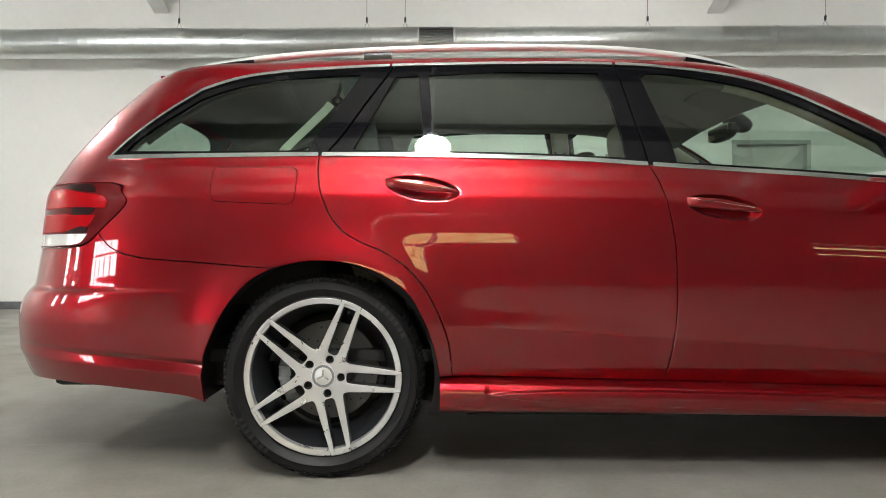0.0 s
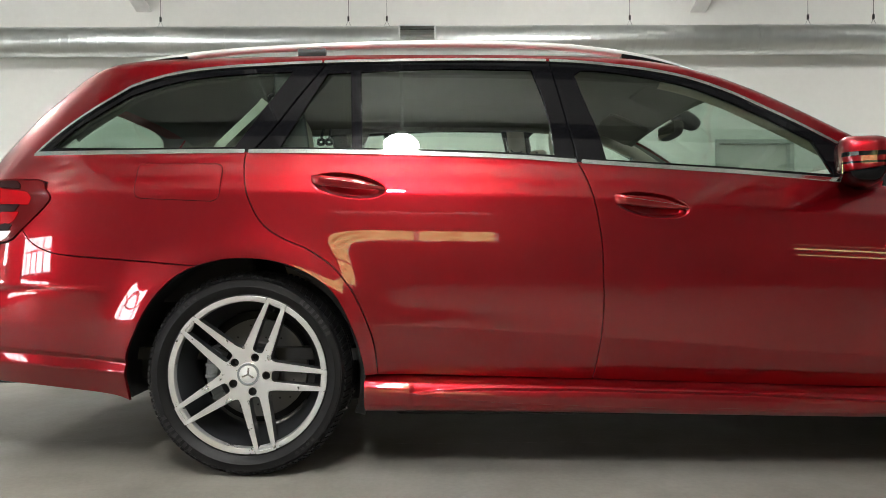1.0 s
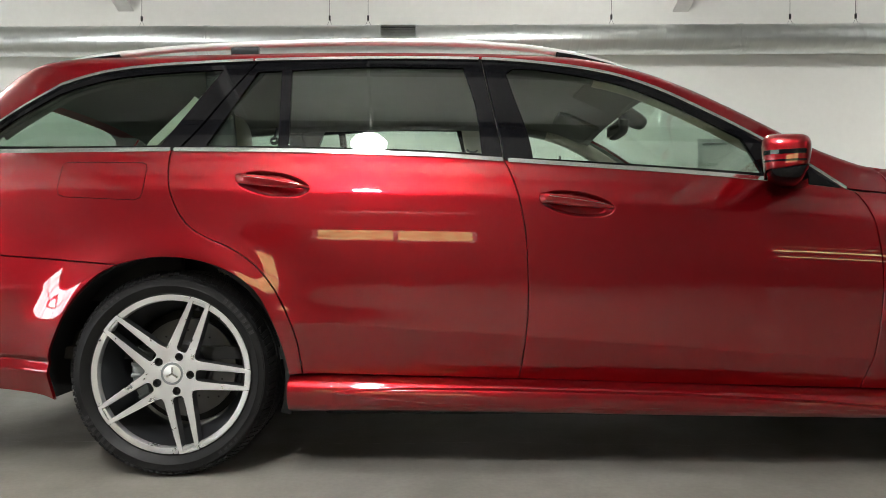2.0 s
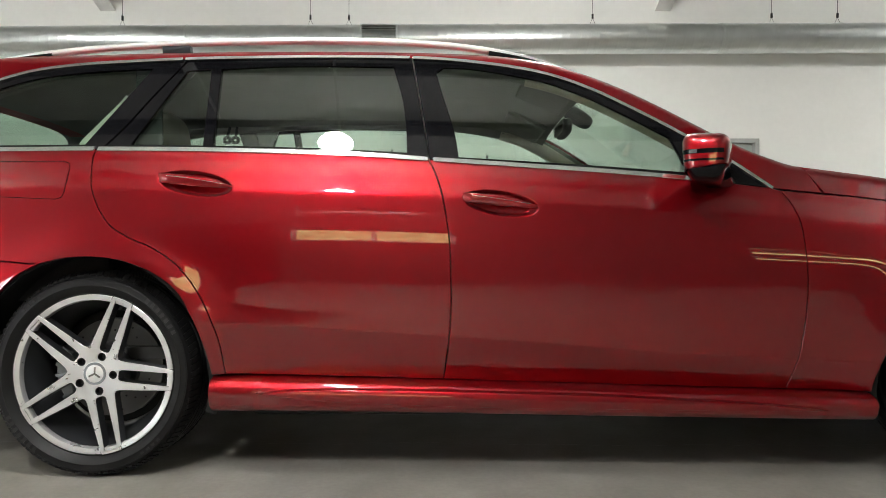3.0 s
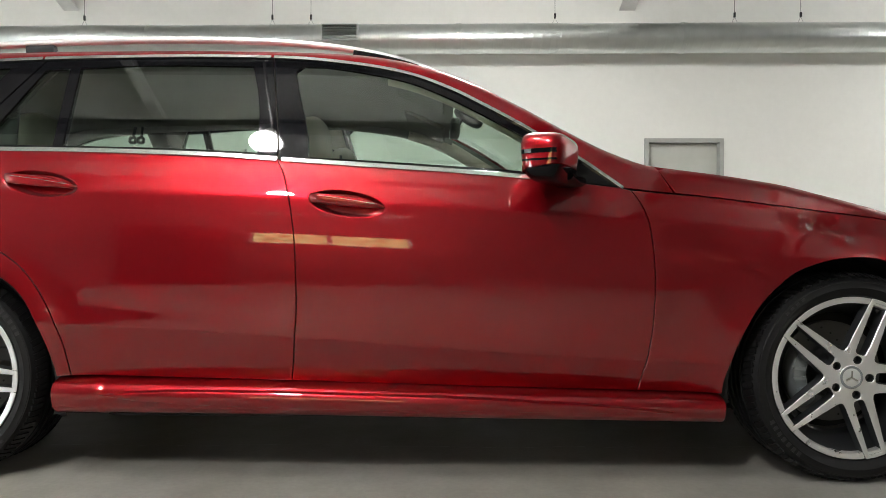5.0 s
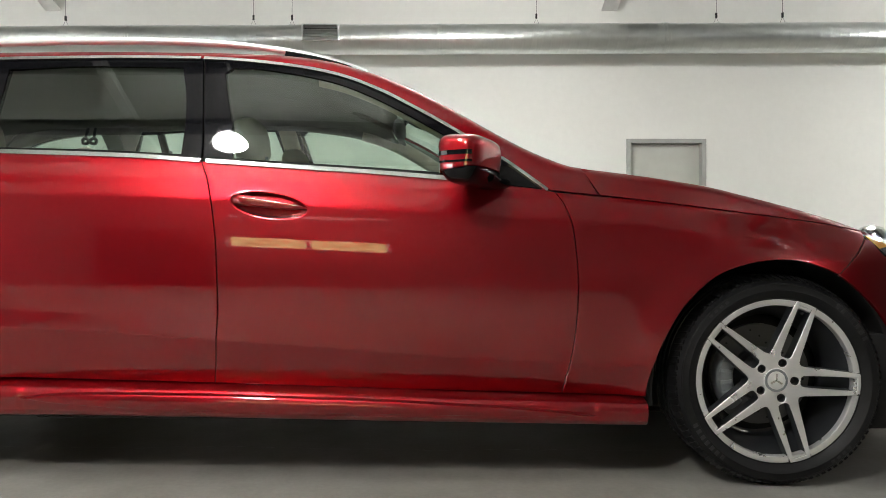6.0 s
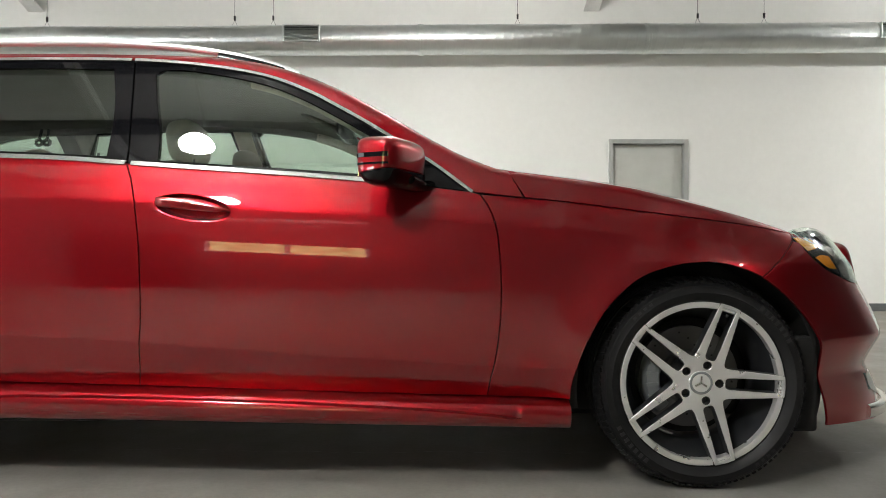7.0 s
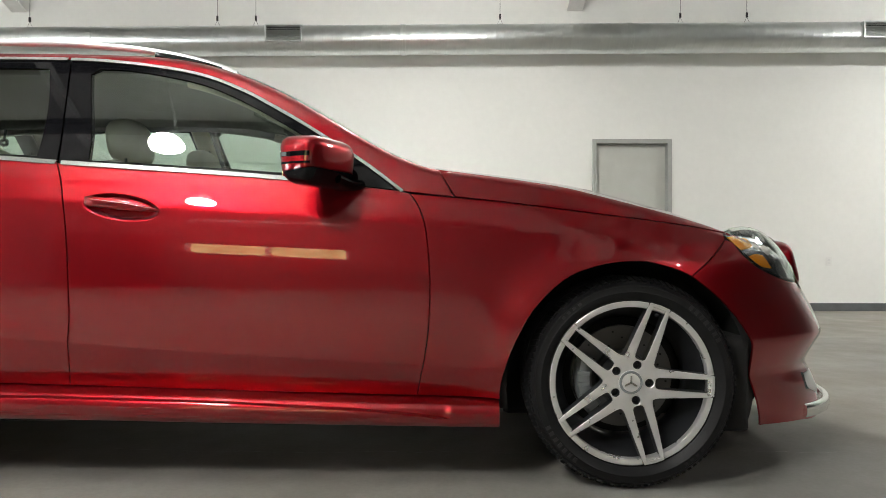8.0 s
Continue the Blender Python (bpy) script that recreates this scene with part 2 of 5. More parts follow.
front_end = curve([(0.10, 3.745), (0.15, 3.765), (0.2, 3.765), (0.25, 3.75), (0.30, 3.725), (0.345, 3.70), (0.38, 3.72), (0.45, 3.77), (0.54, 3.725), (0.63, 3.67), (0.72, 3.64), (0.8, 3.58), (0.9, 3.46)], 0.008)
tuck = curve([(-1.2, 0.25), (0.1, 0.3), (0.4, 1.0), (2.4, 1.0), (2.7, 0.3), (3.8, 0.2)], 0.1)
belly = curve([(-1.2, 0.9), (-0.4, 0.9), (-0.2, 0.5), (0.1, 0.4), (0.4, 1.0), (2.4, 1.0), (2.7, 0.5), (3.1, 0.6), (3.8, 0.5)], 0.08)
shoulder = curve([(-1.2, 0.90), (0.0, 0.915), (1.0, 0.898), (2.0, 0.836), (2.6, 0.795), (3.6, 0.73)], 0.15)
low_crease = curve([(-1.2, 0.50), (0.3, 0.50), (1.0, 0.462), (2.0, 0.39), (2.6, 0.375), (3.7, 0.37)], 0.15)
scoop = curve([(-1.3, 1.0), (0.6, 1.0), (1.6, 0.0), (3.8, 0.0)], 0.1)
bumper_crease = curve([(-1.3, 0.45), (-0.959, 0.43), (-0.662, 0.404), (-0.374, 0.379), (0.0, 0.35)], 0.03)
bumper_groove = curve([(-0.3, 0.0), (-0.001, 0.0), (0.013, 0.013), (0.044, 0.001), (0.05, 0.0), (0.5, 0.0)], 0.0022)
groove_depth = curve([(-1.3, 0.0), (-1.0, 0.25), (-0.75, 0.7), (-0.40, 1.15), (0.0, 1.2)], 0.05)
rear_low = curve([(-1.3, 1.0), (-0.40, 1.0), (-0.30, 0.0), (3.0, 0.0)], 0.02)
rear_step = curve([(-1.3, 1.0), (-0.80, 1.0), (-0.50, 0.4), (-0.40, 0.0), (3.0, 0.0)], 0.03)
HANDLES = ((0.322, 0.934), (1.292, 0.872))
TOP = [(-1.0, 1.25), (-0.8, 1.305), (-0.66, 1.350), (-0.56, 1.385), (-0.416, 1.407), (-0.2, 1.413), (0.0, 1.420), (0.3, 1.428), (0.7, 1.432), (1.05, 1.428), (1.3, 1.419), (1.46, 1.393), (1.6, 1.348),
       (1.73, 1.288), (1.87, 1.208), (2.02, 1.114), (2.13, 1.052), (2.25, 1.004), (2.508, 0.972), (2.695, 0.943), (2.88, 0.896), (3.066, 0.848), (3.2, 0.808), (3.4, 0.745)]
top_line = curve(TOP, 0.03)


def half_width(x, z):
    o = 0.868 - 0.14 * ramp(z - shoulder(x) + 0.122, 0.05) - 0.185 * ramp(z - shoulder(x), 0.005) - 0.06 * ramp(z - shoulder(x) - 0.07, 0.03) - 0.12 * ramp(z - 1.0, 0.05) - 0.15 * belly(x) * ramp(0.745 - z, 0.08) ** 2 + 0.078 * tuck(x) * scoop(x) * ramp(low_crease(x) + 0.058 - z, 0.008)
    o = o - tuck(x) * 0.27 * ramp(low_crease(x) - z, 0.0025)
    o = o + 0.016 * rear_step(x) / (1 + np.exp((z - 0.605) / 0.0035))
    for wx in (0.0, 2.874):
        r = np.hypot(x - wx, z - 0.33)
        o = o + 0.022 * np.exp(-((r - 0.36) / 0.09) ** 2) / (1 + np.exp((z - 0.84) / 0.04)) * (z > 0.1)
    o = o - 0.030 * np.clip((x - 2.2) / 0.6, 0, 1) ** 2 * (z > 0.7) * np.clip((z - 0.7) / 0.15, 0, 1)
    for hx, hz in HANDLES:
        a, b = (x - hx) / 0.122, (z - hz + 0.13 * (x - hx)) / 0.040
        bowl = np.clip((1 - a * a - b * b) * 2.4, 0, 1)
        o = o - 0.023 * bowl * bowl * (3 - 2 * bowl)
    o = o - rear_low(x) * (groove_depth(x) * bumper_groove(bumper_crease(x) - z) + 0.42 * ramp(bumper_crease(x) - 0.048 - z, 0.003))
    lip = np.clip((z - (top_line(x) - 0.026)) / 0.026, 0, 1)
    return o - 0.026 * (1 - np.sqrt(np.maximum(1 - lip * lip, 0)))


def skin(u, z, out=0.0):
    """The point of the body's skin at u (along the side and round the corners) and z: x, o."""
    u, z = np.asarray(u, float), np.asarray(z, float)
    s, cx, co = REAR_CORNER
    back = np.maximum(REAR_X - u, 0) / REAR_L
    xr = REAR_X + (rear_end(z) - REAR_X) * np.interp(back, s, cx)
    f, fx, fo = FRONT_CORNER
    fore = np.maximum(u - FRONT_X, 0) / FRONT_L
    xf = FRONT_X + (front_end(z) - FRONT_X) * np.interp(fore, f, fx)
    x = np.where(u < REAR_X, xr, np.where(u > FRONT_X, xf, u))
    o = half_width(x, z) * np.interp(back, s, co) * np.interp(fore, f, fo)
    return x, o + out * np.interp(back, s, co) * np.interp(fore, f, fo)


def spline(points, step=0.012):
    """Points close together along a smooth line through the given ones."""
    p = np.array(points, float)
    if len(p) < 3:
        n = max(int(np.hypot(*(p[-1] - p[0])) / step), 1)
        return [tuple(p[0] + (p[-1] - p[0]) * i / n) for i in range(n + 1)]
    q = np.vstack([2 * p[0] - p[1], p, 2 * p[-1] - p[-2]])
    out = []
    for i in range(1, len(q) - 2):
        n = max(int(np.hypot(*(q[i + 1] - q[i])[:2]) / step), 1)
        for k in range(n):
            t = k / n
            out.append(tuple(0.5 * (2 * q[i] + (q[i + 1] - q[i - 1]) * t + (2 * q[i - 1] - 5 * q[i] + 4 * q[i + 1] - q[i + 2]) * t ** 2 + (3 * q[i] - q[i - 1] - 3 * q[i + 1] + q[i + 2]) * t ** 3)))
    return out + [tuple(p[-1])]


def outline(*lines, step=0.012):
    """One closed outline out of several lines, sharp where they meet."""
    loop = []
    for line in lines:
        for p in spline(line, step) if len(line) > 1 else line:
            if not loop or math.dist(p, loop[-1]) > 1e-4:
                loop.append(tuple(p))
    if math.dist(loop[0], loop[-1]) < 1e-3:
        loop.pop()
    return loop


def ribbon(line, width, step=0.012):
    p = np.array(spline(line, step))
    d = np.gradient(p, axis=0)
    n = np.stack([-d[:, 1], d[:, 0]], 1) / np.hypot(d[:, 0], d[:, 1])[:, None]
    w = np.asarray(width)[..., None] / 2 if np.ndim(width) else width / 2
    return [tuple(v) for v in p + n * w] + [tuple(v) for v in (p - n * w)[::-1]]


def inside(pts, loop):
    a, b = np.array(loop), np.roll(np.array(loop), -1, 0)
    x, y = pts[:, :1], pts[:, 1:]
    with np.errstate(divide="ignore", invalid="ignore"):
        cross = ((a[:, 1] > y) != (b[:, 1] > y)) & (x < (b[:, 0] - a[:, 0]) * (y - a[:, 1]) / (b[:, 1] - a[:, 1]) + a[:, 0])
    return cross.sum(1) % 2 == 1


def shrink(loop, gap):
    p = np.array(loop)
    area = np.sum(p[:, 0] * np.roll(p[:, 1], -1) - np.roll(p[:, 0], -1) * p[:, 1])
    p = p if area > 0 else p[::-1]
    d = np.roll(p, -1, 0) - np.roll(p, 1, 0)
    n = np.stack([-d[:, 1], d[:, 0]], 1) / np.maximum(np.hypot(d[:, 0], d[:, 1]), 1e-9)[:, None]
    return p + n * gap, n


from mathutils.geometry import delaunay_2d_cdt


def flat_mesh(loop, holes=(), step=0.015, gap=0.0, fine=()):
    """Triangles over an outline with holes: points, triangles, and the rims with their inward directions."""
    rims = [shrink(loop, gap)] + [(h[0], -h[1]) for h in (shrink(hole, -gap) for hole in holes)]
    pts, edges = [], []
    for r, _ in rims:
        k = len(pts)
        pts += [tuple(v) for v in r]
        edges += [(k + i, k + (i + 1) % len(r)) for i in range(len(r))]
    allp = np.array(pts)
    lo, hi = allp.min(0), allp.max(0)
    gx, gy = np.meshgrid(np.arange(lo[0], hi[0], step), np.arange(lo[1], hi[1], step))
    gx[1::2] += step / 2
    g = np.stack([gx.ravel(), gy.ravel()], 1)
    for cx, cy, rx, ry in fine:
        g = g[(np.abs(g[:, 0] - cx) > rx) | (np.abs(g[:, 1] - cy) > ry)]
        fx, fy = np.meshgrid(np.arange(cx - rx, cx + rx, 0.004), np.arange(cy - ry, cy + ry, 0.004))
        fx[1::2] += 0.002
        g = np.concatenate([g, np.stack([fx.ravel(), fy.ravel()], 1)])
    g = g[inside(g, rims[0][0])]
    for r, _ in rims[1:]:
        g = g[~inside(g, r)]
    keep = np.ones(len(g), bool)
    for i in range(0, len(g), 2000):
        d = np.min(((g[i:i + 2000, None] - allp[None]) ** 2).sum(-1), 1)
        keep[i:i + 2000] = d > (0.55 * step) ** 2
    g = g[keep]
    verts, _, faces, *_ = delaunay_2d_cdt([Vector(v) for v in pts] + [Vector(v) for v in g], edges, [], 0, 1e-7)
    v = np.array([(a.x, a.y) for a in verts])
    f = np.array([t for t in faces if len(t) == 3])
    c = v[f].mean(1)
    ok = inside(c, rims[0][0])
    for r, _ in rims[1:]:
        ok &= ~inside(c, r)
    return v, f[ok], rims


def sill_skin(u, z, out=0.0):
    """The side sill: a ledge under the doors, a rounded skirt below it."""
    u, z = np.asarray(u, float), np.asarray(z, float)
    return u, sill_profile(z - sill_top(u)) + out + 0 * u


sill_top = curve([(0.3, 0.327), (0.42, 0.325), (1.12, 0.309), (1.63, 0.294), (2.24, 0.279), (2.6, 0.272)], 0.05)
sill_profile = curve([(-0.14, 0.77), (-0.112, 0.82), (-0.104, 0.845), (-0.085, 0.862), (-0.06, 0.870), (-0.045, 0.872), (-0.03, 0.868), (-0.014, 0.857), (-0.005, 0.828), (0.0, 0.795), (0.02, 0.76)], 0.004)


def skin_panel(name, loop, mat, parent, label="", holes=(), out=0.0, gap=0.0026, depth=0.014, step=0.015, side=-1, both=False, surface=None, roll=0.0015, fine=()):
    """A panel of the car's skin: an outline in (u, z) laid onto the body, with turned-in edges."""
    surface = surface or skin
    v, f, rims = flat_mesh(loop, holes, step, gap, fine)
    h = 0.003
    place = lambda p, extra: np.stack([surface(p[:, 0], p[:, 1], extra)[0], surface(p[:, 0], p[:, 1], extra)[1], p[:, 1]], 1)
    P = place(v, out)
    du = place(v + (h, 0), out) - place(v - (h, 0), out)
    dz = place(v + (0, h), out) - place(v - (0, h), out)
    N = np.cross(dz, du)
    N /= np.maximum(np.linalg.norm(N, axis=1), 1e-9)[:, None]
    N[N[:, 1] < -0.2] *= -1
    verts, norms, faces = [P], [N], [f]
    count = len(P)
    for r, n in rims:
        e = r - n * roll
        rings = [(place(r, out), 0.35), (place(e, out - roll), 1.0), (place(e, out - depth), 1.0)]
        base = place(r, out)
        away = place(r - n * 0.002, out) - base
        away /= np.maximum(np.linalg.norm(away, axis=1), 1e-9)[:, None]
        face = place(r, out + 0.01) - base
        face /= np.maximum(np.linalg.norm(face, axis=1), 1e-9)[:, None]
        k = len(r)
        for ring, lean in rings:
            verts.append(ring)
            m = away * lean + face * (1.05 - lean)
            norms.append(m / np.linalg.norm(m, axis=1)[:, None])
        i = np.arange(k)
        j = (i + 1) % k
        for a in (0, 1):
            A, B = count + a * k, count + (a + 1) * k
            faces += [np.stack([A + i, A + j, B + j], 1), np.stack([A + i, B + j, B + i], 1)]
        count += 3 * k
    V, N, F = np.concatenate(verts), np.concatenate(norms), np.concatenate(faces)
    V = V * (1, side, 1)
    N = N * (1, side, 1)
    if both:
        F = np.concatenate([F, F[:, ::-1] + len(V)])
        V, N = np.concatenate([V, V * (1, -1, 1)]), np.concatenate([N, N * (1, -1, 1)])
    face_n = np.cross(V[F[:, 1]] - V[F[:, 0]], V[F[:, 2]] - V[F[:, 0]])
    turn = (face_n * N[F].mean(1)).sum(1) < 0
    F[turn] = F[turn][:, ::-1]
    me = bpy.data.meshes.new(name)
    me.from_pydata(V.tolist(), [], F.tolist())
    me.shade_smooth()
    me.normals_split_custom_set_from_vertices(N.tolist())
    return link(name, me, [mat], parent, label)


# ---- the hall ----
WALL_Y, BACK_Y, LEFT_X, RIGHT_X, CEIL_Z = 8.74, -3.2, -11.0, 20.0, 5.0
floor = tagged(part("floor", box(LEFT_X - 0.2, RIGHT_X + 0.2, BACK_Y - 0.2, WALL_Y + 0.2, -0.2, 0), CONCRETE), "grey polished concrete floor of a workshop hall", "floor", kind="structure")


def hung_ceiling():
    """Insulation facing that hangs in soft bays between the purlins, with creases near them."""
    rng = random.Random(9)
    xs, ys = np.arange(LEFT_X, RIGHT_X + 0.01, 0.05), np.arange(BACK_Y, WALL_Y + 0.01, 0.06)
    X, Y = np.meshgrid(xs, ys)
    bay = (Y + 3.12) / 1.37
    along = np.sin(np.pi * (bay - np.floor(bay)))
    Z = CEIL_Z - 0.002 - 0.10 * along ** 1.2
    for _ in range(14):
        k, a, p = rng.uniform(4, 11), rng.uniform(-0.5, 0.5), rng.uniform(0, 6)
        Z = Z - 0.004 * along * np.sin(k * X + a * k * Y + p)
    near = np.exp(-(np.minimum(bay - np.floor(bay), 1 - bay + np.floor(bay)) / 0.16) ** 2)
    for _ in range(10):
        k, a, p = rng.uniform(14, 38), rng.uniform(-0.6, 0.6), rng.uniform(0, 6)
        Z = Z - 0.0032 * near * np.sin(k * X + a * k * Y + p) * np.maximum(0, np.sin(0.9 * X + p))
    rows, cols = X.shape
    V = np.concatenate([np.stack([X, Y, Z], -1).reshape(-1, 3), np.array([(x, y, CEIL_Z + 0.1) for y in (BACK_Y, WALL_Y) for x in (LEFT_X, RIGHT_X)])])
    n = rows * cols
    F = [(i * cols + k, (i + 1) * cols + k, (i + 1) * cols + k + 1, i * cols + k + 1) for i in range(rows - 1) for k in range(cols - 1)]
    F += [(n, n + 1, n + 3, n + 2)]
    me = bpy.data.meshes.new("ceiling")
    me.from_pydata(V.tolist(), [], F)
    me.shade_smooth()
    return tagged(link("ceiling", me, [CEILING], None), "white faced insulation ceiling hung between steel purlins", "ceiling", kind="structure")


hung_ceiling()


def wall(name, x0, x1, y0, y1, openings, label, mat=WALL):
    """A wall along x or y with openings (from, to, bottom, top) cut through."""
    along_x = x1 - x0 > y1 - y0
    a0, a1 = (x0, x1) if along_x else (y0, y1)
    bm = bmesh.new()
    put = lambda p, q, z0, z1: box(p, q, y0, y1, z0, z1, bm=bm) if along_x else box(x0, x1, p, q, z0, z1, bm=bm)
    at = a0
    for p, q in sorted({(p, q) for p, q, _, _ in openings}):
        put(at, p, 0, CEIL_Z)
        low = 0.0
        for z0, z1 in sorted((c, d) for a, b, c, d in openings if a == p):
            if z0 > low:
                put(p, q, low, z0)
            low = z1
        put(p, q, low, CEIL_Z)
        at = q
    put(at, a1, 0, CEIL_Z)
    return tagged(part(name, bm, mat), label, "wall", kind="structure")


DOOR = (3.742, 4.754, 0.0, 2.187)
WINDOW = (-1.0, 0.88, 1.18, 1.86)
TRANSOM = (-1.0, 0.88, 2.56, 2.66)
GATE = (-8.4, -5.3, 0.25, 1.55)
LOUVRE = (4.2, 5.8, 1.05, 1.85)
WEST_WINDOWS = [(-2.4, -1.75, 0.7, 2.2), (-0.6, 0.05, 0.7, 2.2)]
wall_north = wall("wall_north", LEFT_X, RIGHT_X, WALL_Y, WALL_Y + 0.2, [DOOR], "smooth white painted hall wall")
wall_south = wall("wall_south", LEFT_X, RIGHT_X, BACK_Y - 0.2, BACK_Y, [WINDOW, TRANSOM, GATE, LOUVRE], "grey painted block wall with a high window", SOUTH)
wall_west = wall("wall_west", LEFT_X - 0.2, LEFT_X, BACK_Y - 0.2, WALL_Y + 0.2, WEST_WINDOWS, "white painted end wall with two narrow windows")
wall_east = wall("wall_east", RIGHT_X, RIGHT_X + 0.2, BACK_Y - 0.2, WALL_Y + 0.2, [], "dark grey painted end wall", SOUTH)
base = bmesh.new()
box(LEFT_X, DOOR[0] - 0.003, WALL_Y - 0.012, WALL_Y - 0.001, 0.0, 0.10, 0.003, bm=base)
box(DOOR[1] + 0.003, RIGHT_X, WALL_Y - 0.012, WALL_Y - 0.001, 0.0, 0.10, 0.003, bm=base)
tagged(part("baseboard", base, BASE), "dark grey vinyl baseboard along the wall", "baseboard", kind="structure")

def floor_crack():
    rng = random.Random(4)
    for y0, x0, x1 in ((2.57, -1.9, 3.4), (1.62, 2.6, 4.6)):
        pts, wob = [], 0.0
        for i in range(int((x1 - x0) / 0.03)):
            wob = 0.9 * wob + rng.uniform(-0.007, 0.007)
            pts.append((x0 + 0.03 * i, y0 + wob))
        bm = bmesh.new()
        rows = [[bm.verts.new((x, y + e * (0.0012 + 0.0014 * rng.random()), 0.0012)) for e in (-1, 1)] for x, y in pts]
        for p, q in zip(rows, rows[1:]):
            bm.faces.new((p[0], q[0], q[1], p[1]))
        tagged(part("floor_crack", bm, CRACK), "hairline crack in the concrete floor", "crack", "floor cracks", "structure")


floor_crack()


def floor_specks():
    rng = random.Random(12)
    for x, y, r in ((4.17, 2.02, 0.008), (4.45, 2.16, 0.006), (4.40, 1.86, 0.009), (3.72, 1.75, 0.006), (-1.95, 2.45, 0.009), (-1.5, 1.9, 0.006)):
        bm = bmesh.new()
        rim = [bm.verts.new((x + r * k * math.cos(a), y + r * k * math.sin(a), 0.0014)) for a, k in ((2 * math.pi * i / 9, rng.uniform(0.6, 1.2)) for i in range(9))]
        bm.faces.new(rim)
        tagged(part("floor_stain", bm, BEAM), "small dark oil spot on the concrete", "stain", "floor stains", "structure")


floor_specks()


def steel_door():
    x0, x1, _, z1 = DOOR
    d = thing("door_1", (0, 0, 0), "closed grey-green steel door in a grey steel frame", "door", kind="structure")
    f = bmesh.new()
    box(x0, x0 + 0.055, WALL_Y - 0.03, WALL_Y + 0.12, 0, z1, 0.004, bm=f)
    box(x1 - 0.055, x1, WALL_Y - 0.03, WALL_Y + 0.12, 0, z1, 0.004, bm=f)
    box(x0 + 0.055, x1 - 0.055, WALL_Y - 0.03, WALL_Y + 0.12, z1 - 0.055, z1, 0.004, bm=f)
    part("door_frame", f, FRAME_PAINT, d)
    part("leaf", box(x0 + 0.058, x1 - 0.058, WALL_Y + 0.06, WALL_Y + 0.105, 0.008, z1 - 0.058, 0.003), DOOR_PAINT, d)
    knob = lathe([(0.0, -0.06), (0.02, -0.06), (0.028, -0.045), (0.02, -0.03), (0.012, -0.02), (0.012, 0), (0.03, 0.001), (0.03, 0.006)], 20)
    bmesh.ops.translate(knob, verts=knob.verts, vec=(x0 + 0.13, WALL_Y + 0.055, 1.0))
    part("door_knob", knob, SATIN, d, "satin steel knob", smooth=40)
    part("backing", box(x0, x1, WALL_Y + 0.15, WALL_Y + 0.19, 0, z1), WALL, d)


steel_door()

DUCT_Y, DUCT_Z, DUCT_R = 8.36, 3.34, 0.18
DUCT_RISE = 0.0045
GRILLES = [(-0.31, 0.14), (6.85, 7.3)]


def air_duct():
    d = thing("air_duct", (0, 0, 0), "galvanised spiral-seam round air duct hung along the wall", "duct")
    xs = [LEFT_X + 0.01, -6.2, -2.45, 1.35, 4.1, 7.6, RIGHT_X - 0.01]
    for a, b in zip(xs, xs[1:]):
        bm = bmesh.new()
        n = 48
        rows = int((b - a) / 0.0085)
        ring = []
        for i in range(rows + 1):
            x = a + (b - a) * i / rows
            ring.append([bm.verts.new((x, math.cos(2 * math.pi * k / n) * (DUCT_R + 0.0022 * max(0, math.cos(2 * math.pi * (x / 0.115 + k / n))) ** 10),
                                       math.sin(2 * math.pi * k / n) * (DUCT_R + 0.0022 * max(0, math.cos(2 * math.pi * (x / 0.115 + k / n))) ** 10))) for k in range(n)])
        for p, q in zip(ring, ring[1:]):
            for k in range(n):
                bm.faces.new((p[k], p[(k + 1) % n], q[(k + 1) % n], q[k]))
        for v in bm.verts:
            v.co += Vector((0, DUCT_Y, DUCT_Z + DUCT_RISE * v.co.x))
        part("duct_length", bm, GALVANISED, d, smooth=True)
        c = lathe([(DUCT_R + 0.001, -0.035), (DUCT_R + 0.006, -0.032), (DUCT_R + 0.006, -0.002), (DUCT_R + 0.009, 0), (DUCT_R + 0.006, 0.002), (DUCT_R + 0.006, 0.032), (DUCT_R + 0.001, 0.035)], 48, "X")
        bmesh.ops.translate(c, verts=c.verts, vec=(b, DUCT_Y, DUCT_Z + DUCT_RISE * b))
        if b < RIGHT_X - 0.5:
            part("joint_collar", c, GALVANISED, d, smooth=30)
    for g0, g1 in GRILLES:
        z = DUCT_Z + DUCT_RISE * g0 + 0.035
        f = bmesh.new()
        y0, y1 = DUCT_Y - DUCT_R - 0.022, DUCT_Y - DUCT_R + 0.05
        box(g0, g0 + 0.02, y0, y1, z - 0.10, z + 0.10, 0.003, bm=f)
        box(g1 - 0.02, g1, y0, y1, z - 0.10, z + 0.10, 0.003, bm=f)
        box(g0 + 0.02, g1 - 0.02, y0, y1, z + 0.085, z + 0.10, 0.003, bm=f)
        box(g0 + 0.02, g1 - 0.02, y0, y1, z - 0.10, z - 0.085, 0.003, bm=f)
        g = part("grille", f, GALVANISED, d, "galvanised louvred air grille")
        part("backing", box(g0 + 0.015, g1 - 0.015, y1 - 0.03, y1, z - 0.09, z + 0.09), BEAM, g)
        slat = box(g0 + 0.02, g1 - 0.02, -0.011, 0.011, -0.0015, 0.0015)
        me = bpy.data.meshes.new("slat")
        slat.to_mesh(me)
        slat.free()
        me.materials.append(GALVANISED)
        for i in range(9):
            s = new("slat", me)
            s.parent = g
            s.matrix_basis = pose(0, y0 + 0.014, z - 0.072 + i * 0.018, 35)


